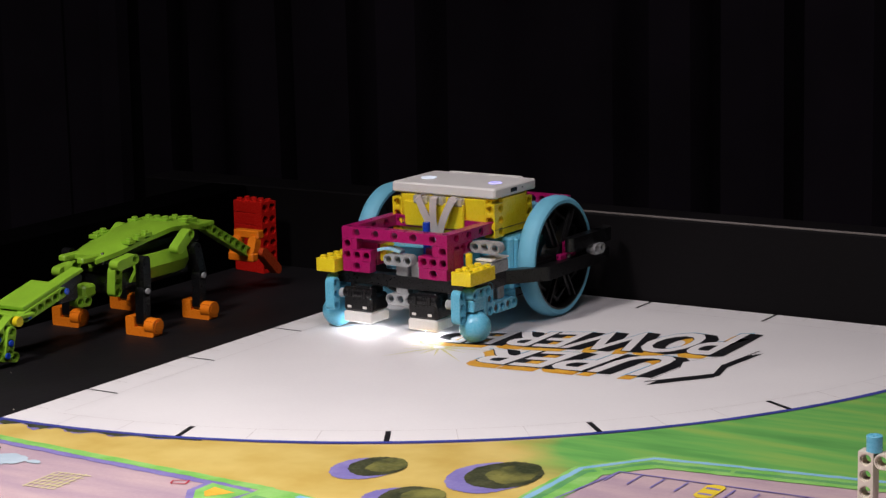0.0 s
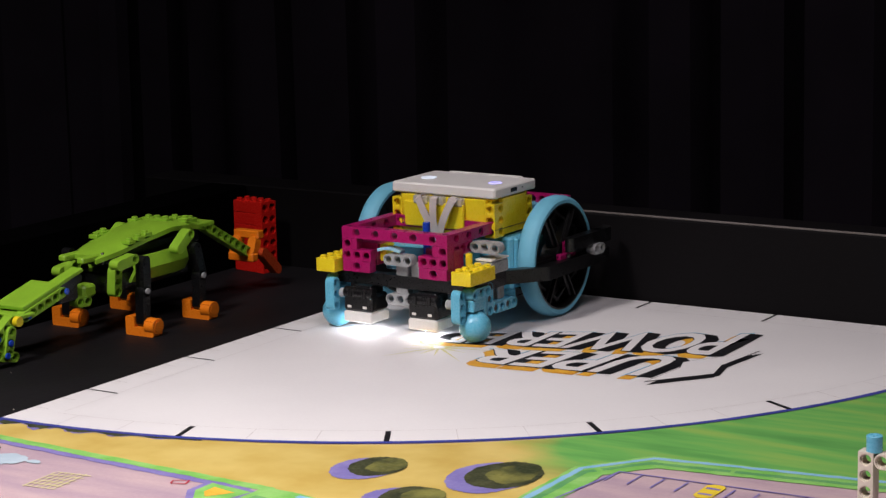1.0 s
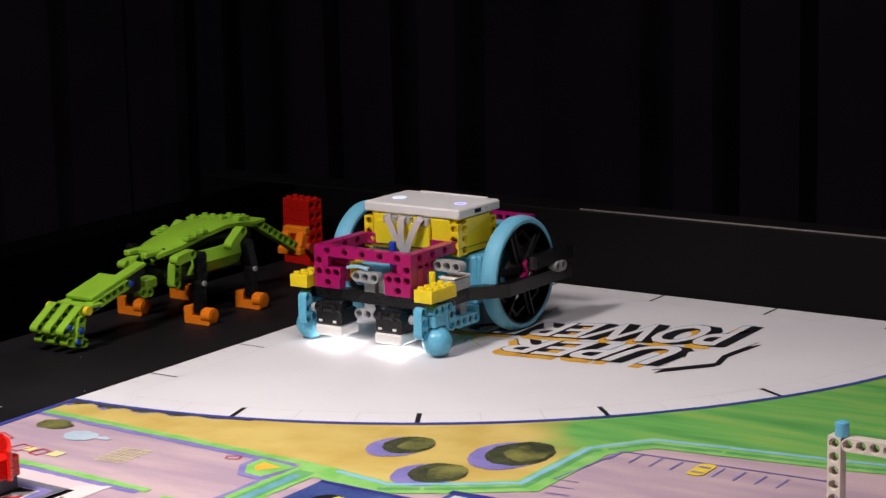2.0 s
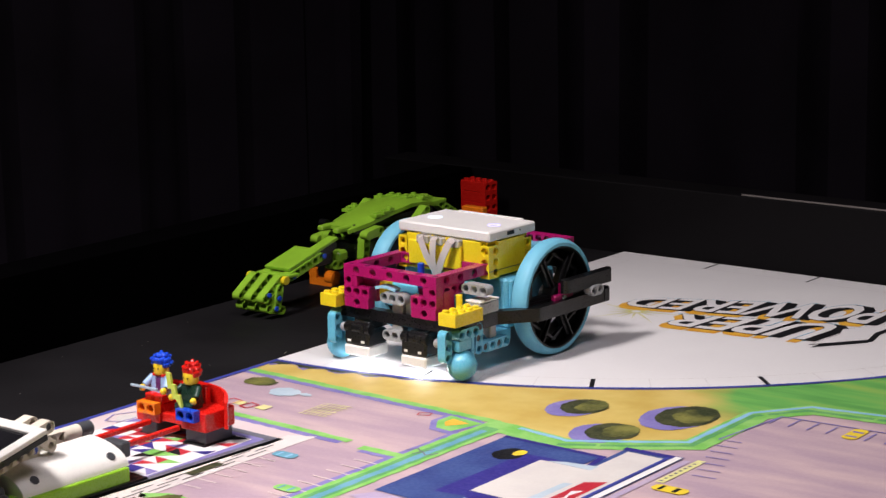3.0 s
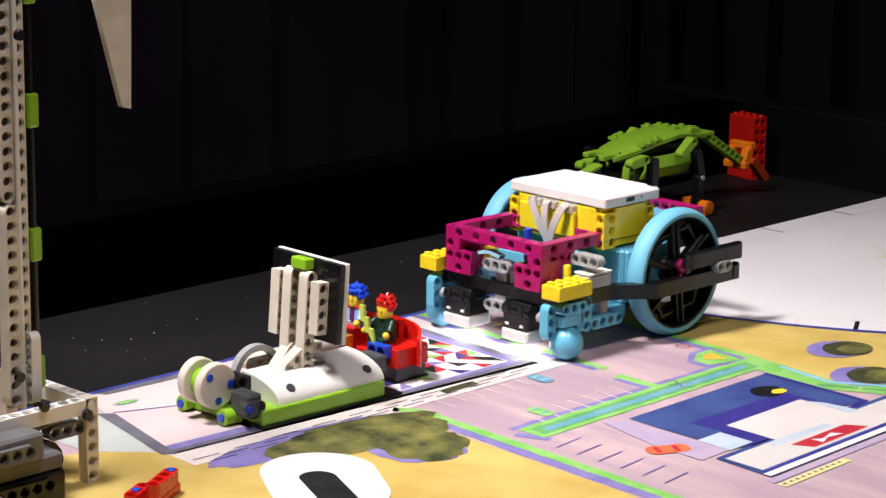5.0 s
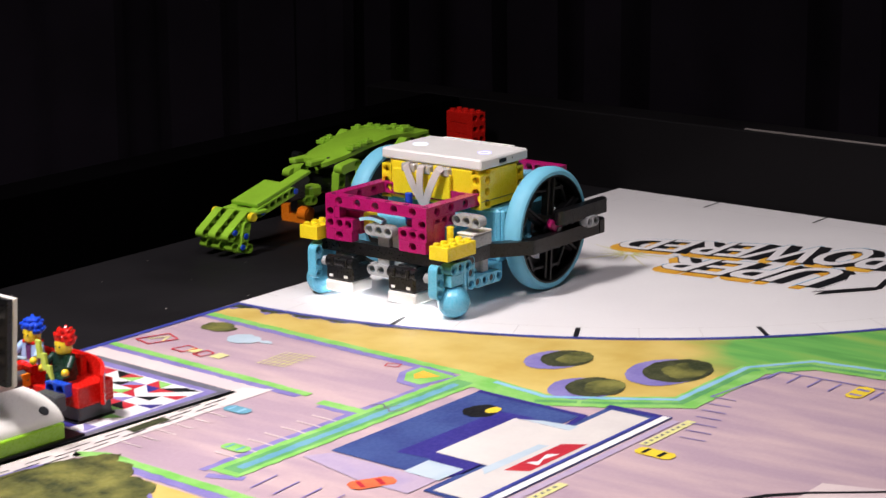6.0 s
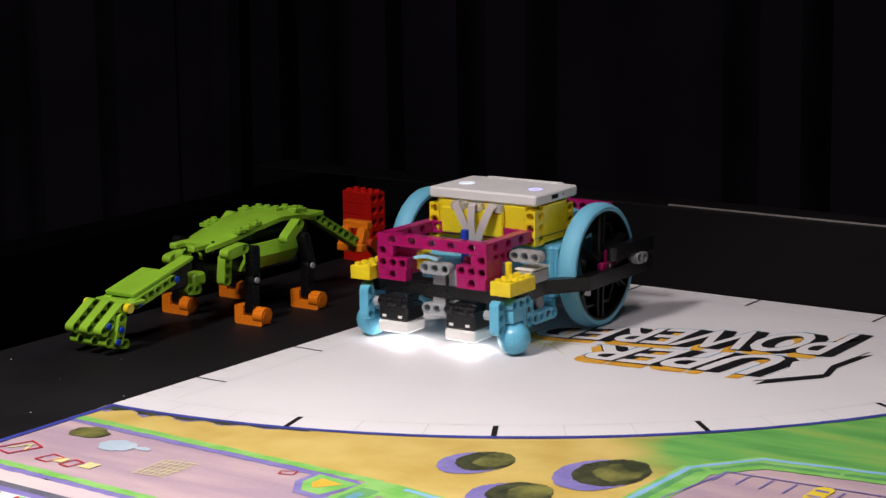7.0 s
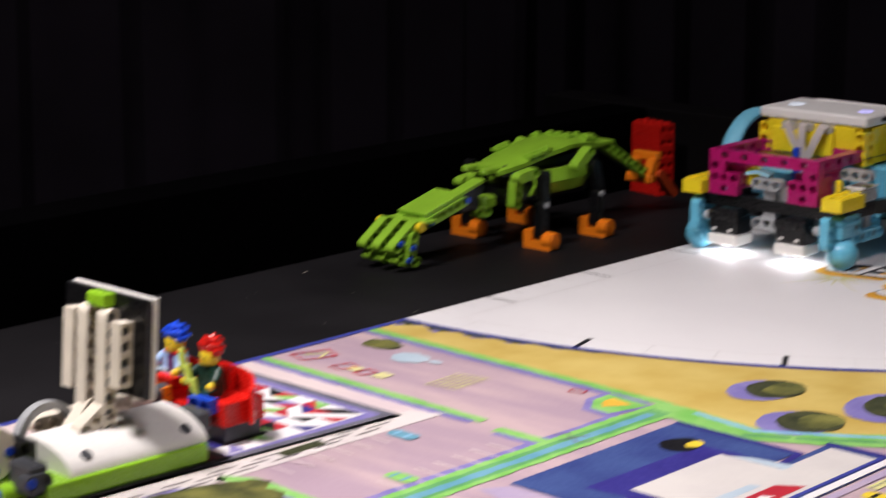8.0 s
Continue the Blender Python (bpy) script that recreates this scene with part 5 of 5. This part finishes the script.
def sofa():
    S = thing("toy_sofa", pose(0.087, -0.669, 0), "red brick-built sofa on push rods with two seats", "toy")
    X, Y, Z = (1, 0, 0), (0, 1, 0), (0, 0, 1)
    part("foot", Geo().box((0.020, 0.002, 0.0065), (0.018, 0.026, 0.0120), 0.0006), DARKGREY, S)
    part("foot", Geo().box((-0.022, 0.000, 0.0065), (0.014, 0.022, 0.0120), 0.0006), DARKGREY, S)
    part("skid", Geo().box((0.020, 0.002, 0.0010), (0.020, 0.030, 0.0018), 0.0004), BLACK, S)
    part("seat", Geo().box((0.021, 0.000, 0.0170), (0.023, 0.028, 0.0130), 0.0008), RED, S, "red seat")
    part("seat", Geo().box((-0.020, -0.001, 0.0170), (0.021, 0.026, 0.0130), 0.0008), RED, S, "red seat")
    part("seat_bridge", Geo().box((0, -0.004, 0.0150), (0.022, 0.016, 0.006), 0.0006), RED, S)
    for x, m, y in ((0.015, BLUE, -0.0165), (-0.020, ORANGE, -0.0165)):
        part("lap_clip", Geo().beam((x, y, 0.0215), X, Y, 2, 0.0060, False, height=0.0075), m, S, "small clip with two square holes")
    # the round back
    verts, faces = [], []
    n = 14
    for i in range(n + 1):
        a = math.radians(8 + 104 * i / n)
        for r, z in ((0.0320, 0.0110), (0.0350, 0.0110), (0.0350, 0.0355 - 0.009 * (1 - math.sin(a)) ** 2), (0.0320, 0.0355 - 0.009 * (1 - math.sin(a)) ** 2)):
            verts.append((0.004 + r * math.cos(a), -0.002 + r * math.sin(a) * 0.42, z))
    for i in range(n):
        for k in range(4):
            a, b = i * 4 + k, i * 4 + (k + 1) % 4
            faces.append((a, b, b + 4, a + 4))
    faces += [(0, 1, 2, 3), tuple(n * 4 + k for k in (3, 2, 1, 0))]
    part("backrest", Geo().add(verts, faces), RED, S, "curved red backrest")
    part("backrest_block", Geo().box((-0.006, 0.0070, 0.0260), (0.044, 0.005, 0.018), 0.0008), RED, S)
    for x in (-0.014, 0.012):
        part("push_rod", Geo().box((x, -0.066, 0.0125), (0.0034, 0.096, 0.0034), 0.0005), RED, S, "long red axle")
    return S


SOFA = sofa()


def figure(name, place, label, hair, torso, legs, spiky, prop):
    """A seated toy figure in one mesh."""
    mats, g, slots = [], Geo(), []

    def use(m, build):
        if m not in mats:
            mats.append(m)
        k = len(g.f)
        build()
        slots.extend([mats.index(m)] * (len(g.f) - k))

    use(legs, lambda: (g.box((-0.004, -0.003, 0.003), (0.0072, 0.012, 0.006), 0.0008), g.box((0.004, -0.003, 0.003), (0.0072, 0.012, 0.006), 0.0008)))
    v = [(-0.0078, -0.0035, 0.005), (0.0078, -0.0035, 0.005), (0.0078, 0.0035, 0.005), (-0.0078, 0.0035, 0.005), (-0.0058, -0.003, 0.0175), (0.0058, -0.003, 0.0175), (0.0058, 0.003, 0.0175), (-0.0058, 0.003, 0.0175)]
    use(torso, lambda: (g.add(v, [(3, 2, 1, 0), (4, 5, 6, 7), (0, 1, 5, 4), (1, 2, 6, 5), (2, 3, 7, 6), (3, 0, 4, 7)]),
                        g.rod((-0.0070, 0, 0.0160), (-0.0098, -0.0060, 0.0105), 0.0024), g.rod((0.0070, 0, 0.0160), (0.0098, -0.0060, 0.0105), 0.0024)))
    use(SKIN, lambda: (g.lathe([(0.0036, 0.0175), (0.0048, 0.0185), (0.0052, 0.0200), (0.0052, 0.0245), (0.0044, 0.0265), (0.0020, 0.0272)], None, 18),
                       g.ball((-0.0095, -0.0085, 0.0092), 0.0024, 10, 6), g.ball((0.0095, -0.0085, 0.0092), 0.0024, 10, 6)))

    def mop():
        """Tousled locks over a cap that leaves the face free."""
        g.ball((0, 0.0010, 0.0262), 0.0061, 18, 10, (1.0, 0.96, 0.72))
        rng = random.Random(7 if spiky else 9)
        for ring, count, up in ((0.0056, 13, 0.0245), (0.0046, 10, 0.0275), (0.0024, 6, 0.0300)):
            for i in range(count):
                a = 2 * math.pi * (i + rng.uniform(-0.2, 0.2)) / count
                if ring > 0.005 and math.sin(a) < -0.45:
                    continue
                root = Vector((ring * 0.8 * math.cos(a), ring * 0.8 * math.sin(a) + 0.0008, up))
                out = Vector((math.cos(a), math.sin(a) - (0 if spiky else 0.5), 0.9 if spiky else 0.35)).normalized()
                g.ball(root, 0.0021, 8, 5)
                tip = root + out * rng.uniform(0.0020, 0.0034)
                g.rod(root, tip, 0.0012, 6)
                g.ball(tip, 0.0012, 6, 4)

    use(hair, mop)
    use(BLACK, lambda: (g.ball((-0.0018, -0.0050, 0.0225), 0.0006, 6, 4), g.ball((0.0018, -0.0050, 0.0225), 0.0006, 6, 4)))
    if prop == "bolt":
        use(plastic("pale_lime_plastic", (0.55, 0.66, 0.10)), lambda: g.prism([(-0.0075, 0.0265), (-0.0040, 0.0262), (-0.0030, 0.0190), (0.0002, 0.0192), (0.0010, 0.0125), (0.0042, 0.0125), (0.0062, 0.0020), (0.0005, 0.0095), (-0.0022, 0.0093), (-0.0035, 0.0160), (-0.0064, 0.0158)], -0.0009, 0.0009, axes((-0.0035, -0.0110, 0.000), X_, Z_)))
    else:
        use(plastic("silver_plastic", (0.30, 0.38, 0.45)), lambda: g.box((-0.004, -0.0125, 0.0110), (0.024, 0.0020, 0.0016), 0.0004))
        use(PURPLE, lambda: g.box((0, -0.0034, 0.0120), (0.0040, 0.0008, 0.009), 0.0002))
        use(RED, lambda: g.box((0, 0.0005, 0.0178), (0.0105, 0.0080, 0.0018), 0.0006))
    me = mesh_of(name, g, mats)
    for p, k in zip(me.polygons, slots):
        p.material_index = k
    ob = new(name, me)
    ob.matrix_basis = place
    return tagged(ob, label, "toy figure", "figures on the sofa")


X_, Z_ = (1, 0, 0), (0, 0, 1)
FIG_A = (0.0715, -0.6730, 0.0235)
FIG_B = (0.0985, -0.6735, 0.0210)
BLUE_FIGURE = figure("toy_figure", pose(*FIG_A), "seated toy figure with blue hair and pale blue jacket", HAIRBLUE, COATBLUE, RED, False, "bar")
RED_FIGURE = figure("toy_figure", pose(*FIG_B), "seated toy figure with spiky red hair and dark green top", RED, DARKGREEN, DARKGREEN, True, "bolt")

# ---------------------------------------------------------------- the wind turbine model and loose models at the rim of the view


def turbine():
    T = thing("turbine_model", pose(0.092, -1.004, 0), "tall brick-built wind turbine of aged white beams", "toy")
    X, Y, Z = (1, 0, 0), (0, 1, 0), (0, 0, 1)
    part("tower_beam", Geo().beam((0.0112, -0.0155, 0.046), Z, X, 14, 0.0078), CREAM, T, "upright aged white beam with pin holes")
    part("tower_beam", Geo().beam((0.0092, -0.0155, 0.158), Z, X, 24, 0.0078), CREAM, T)
    part("tower_edge", Geo().box((0.0112, -0.0102, 0.200), (0.0085, 0.0030, 0.320), 0.0006), WHITE, T, "smooth white strip")
    part("tower_beam", Geo().beam((0.0082, -0.0066, 0.052), Z, X, 38, 0.0078), CREAM, T)
    # dark strips added within the tower beams so the holes look shaded
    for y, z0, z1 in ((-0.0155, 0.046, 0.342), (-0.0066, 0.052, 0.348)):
        part("hole_shade_core", Geo().box((0.0092, y, (z0 + z1) / 2), (0.0026, 0.0056, z1 - z0)), DARKGREY, T)
    part("slim_axle", Geo().rod((0.0092, 0.0022, 0.03), (0.0092, 0.0022, 0.40), 0.0021), BLACK, T, "long black axle")
    for z in (0.058, 0.129, 0.202, 0.268, 0.338):
        part("axle_clip", Geo().box((0.0092, 0.0022, z), (0.0078, 0.0078, 0.0185), 0.0012), LIME, T, "lime clip")
    part("brace", Geo().beam((0.0165, -0.0055, 0.047), Z, Y, 5, 0.006), WHITE, T)
    base = part("base_frame", Geo().beam((0.040, -0.075, 0.0435), Y, Z, 12, 0.0080).beam((-0.03, 0.013, 0.0435), X, Z, 9, 0.0080), WHITE, T, "white base frame")
    for x, y in ((0.040, 0.013), (0.040, -0.085), (-0.034, 0.013), (-0.034, -0.085)):
        part("post", Geo().beam((x, y, 0.0040), Z, X, 6, 0.0078, round_ends=False), CREAM, base)
    part("gearbox", Geo().box((0.052, -0.052, 0.0340), (0.016, 0.044, 0.016), 0.0015).box((0.040, -0.045, 0.022), (0.030, 0.060, 0.010), 0.0015).beam((0.0615, -0.066, 0.0340), Y, X, 4, 0.004), STONEGREY, T, "grey gearbox housing")
    part("gearwork", Geo().lathe([(0.003, 0), (0.0125, 0), (0.0130, 0.001), (0.0130, 0.006), (0.0125, 0.007), (0.003, 0.007)], axes((0.030, -0.014, 0.0150), Y, Z), 14).box((0.044, -0.045, 0.0090), (0.026, 0.060, 0.016), 0.001).beam((0.0585, -0.060, 0.012), Y, X, 5, 0.004), BLACK, T)
    part("link", Geo().beam((0.036, -0.024, 0.0380), (0.15, 1, 0.25), X, 4, 0.007).beam((0.038, -0.010, 0.0320), (0, 1, 0), X, 3, 0.007), STONEGREY, T)
    pin_each("pin", [(0.045, -0.019, 0.0500), (0.045, 0.009, 0.0395), (0.0245, -0.014, 0.245), (0.025, -0.02, 0.062)], X, 0.0030, 0.003, BLACK, T)
    # rotor with three blades high above, one of which hangs into view
    rotor = part("rotor", Geo().rod((-0.012, 0.073, 0.327), (0.010, 0.073, 0.327), 0.010, 20).rod((-0.002, -0.01, 0.327), (-0.002, 0.073, 0.327), 0.004, 12), GREY, T)
    for a in (180, 60, -60):
        m = Matrix.Translation((0, 0.073, 0.327)) @ Matrix.Rotation(radians(a), 4, "X")
        out = [(-0.006, 0.012), (0.012, 0.012), (0.023, 0.060), (0.0135, 0.095), (0.0030, 0.1320), (-0.0030, 0.1335), (-0.0045, 0.06)]
        part("blade", Geo().prism(out, -0.002, 0.002, m @ axes((0, 0, 0), (0, 1, 0), (0, 0, 1))), CREAM, rotor, "tapering white blade")
    return T


turbine()


def clamp_piece():
    C = thing("red_beam_piece", pose(0.1903, -0.9933, 0, 0, 0, 118), "short red beam with pin holes lying on the mat", "toy")
    part("beam", Geo().beam((0, 0, 0.0095), (1, 0, 0), (0, 0, 1), 4, 0.0078), RED, C)
    part("beam", Geo().beam((-0.006, 0.010, 0.0045), (1, 0, 0), (0, 0, 1), 3, 0.0078), RED, C)
    part("base", Geo().box((0.012, 0.0, 0.0028), (0.032, 0.008, 0.0056), 0.0006), RED, C)
    pin_each("pin", [(0.024, 0, 0.0130), (0.0, 0.010, 0.0085)], (0, 0, 1), 0.0025, 0.002, BLUE, C)


clamp_piece()


def post_model():
    F = thing("beam_stand", pose(0.583, -0.461, 0), "stand of aged white beams with a blue round peg", "toy")
    X, Y, Z = (1, 0, 0), (0, 1, 0), (0, 0, 1)
    part("upright", Geo().beam((-0.030, 0, 0.0040), Z, Y, 6, 0.0078, False), CREAM, F)
    part("upright", Geo().beam((0.026, 0, 0.0040), Z, Y, 6, 0.0078, False), CREAM, F)
    part("cross_beam", Geo().beam((-0.022, 0, 0.0440), X, Y, 6, 0.0078), CREAM, F)
    part("peg", Geo().rod((-0.027, 0, 0.0476), (-0.027, 0, 0.0560), 0.0040), AZURE, F, "blue round peg")


post_model()

# ---------------------------------------------------------------- what moves
# seconds, x, y, heading in degrees of the robot
DRIVE = [
    (0.0, 0.0988, -0.0702, -0.8), (1.48, 0.0988, -0.0702, -0.8), (1.6, 0.0987, -0.0810, -0.9), (2.3, 0.0978, -0.2110, -1.3),
    (2.5, 0.0980, -0.2490, -1.5), (3.0, 0.1005, -0.3460, -2.1), (3.3, 0.1020, -0.4045, -2.6), (3.5, 0.1018, -0.4420, -2.8), (4.0, 0.1007, -0.5367, -3.2),
    (4.2, 0.0985, -0.5705, -2.6), (4.36, 0.0985, -0.5985, -2.2), (4.52, 0.0985, -0.5985, -2.2), (4.62, 0.0985, -0.5880, -2.0), (5.3, 0.0980, -0.4560, -0.6),
    (5.5, 0.0960, -0.4150, -0.4), (6.0, 0.0890, -0.3210, 0.6), (6.4, 0.0827, -0.2471, 1.4), (7.0, 0.0815, -0.1380, 1.3),
    (7.3, 0.0785, -0.0900, 1.3), (7.45, 0.0770, -0.0815, 1.3), (7.6, 0.0764, -0.0800, 1.3), (8.0, 0.0690, -0.0740, 1.8),
]
PUSH = [(0.0, 0.0), (4.07, 0.0), (4.2, -0.0290), (4.36, -0.0590), (8.0, -0.0590)]
# seconds, y and z of the screen's lower edge, tilt
SWING = [(0.0, -0.8045, 0.0470, 104), (4.08, -0.8045, 0.0470, 104), (4.14, -0.8150, 0.0535, 97), (4.2, -0.8220, 0.0575, 87), (4.28, -0.8070, 0.0545, 45), (4.37, -0.7775, 0.0405, -2), (4.45, -0.7765, 0.0395, -4), (8.0, -0.7765, 0.0395, -4)]
ROLL = [(0.0, -0.802, 0.0275, 100), (4.08, -0.802, 0.0275, 100), (4.2, -0.808, 0.0280, 80), (4.30, -0.838, 0.0290, 40), (4.40, -0.850, 0.0225, 0), (8.0, -0.850, 0.0225, 0)]


def motions():
    table = np.array(DRIVE)
    steps = [round(0.1 * i, 2) for i in range(81)]
    at = lambda t, k: float(np.interp(t, table[:, 0], table[:, k]))
    walk(ROBOT, [(t, pose(at(t, 1), at(t, 2), 0, 0, 0, at(t, 3))) for t in steps])
    for w, s in zip(WHEELS, (0.0600, -0.0800)):
        walk(w, [(t, pose(s, 0, 0.044, math.degrees((DRIVE[0][2] - at(t, 2)) / 0.044))) for t in steps])
    for ob, (x, y, z) in ((SOFA, (0.087, -0.669, 0)), (BLUE_FIGURE, FIG_A), (RED_FIGURE, FIG_B)):
        walk(ob, [(t, pose(x, y + d, z)) for t, d in PUSH])
    walk(ROLLER, [(t, pose(0, y + 0.795, z, a)) for t, y, z, a in ROLL])
    walk(PANEL, [(t, pose(0, y + 0.795, z, a)) for t, y, z, a in SWING])


motions()
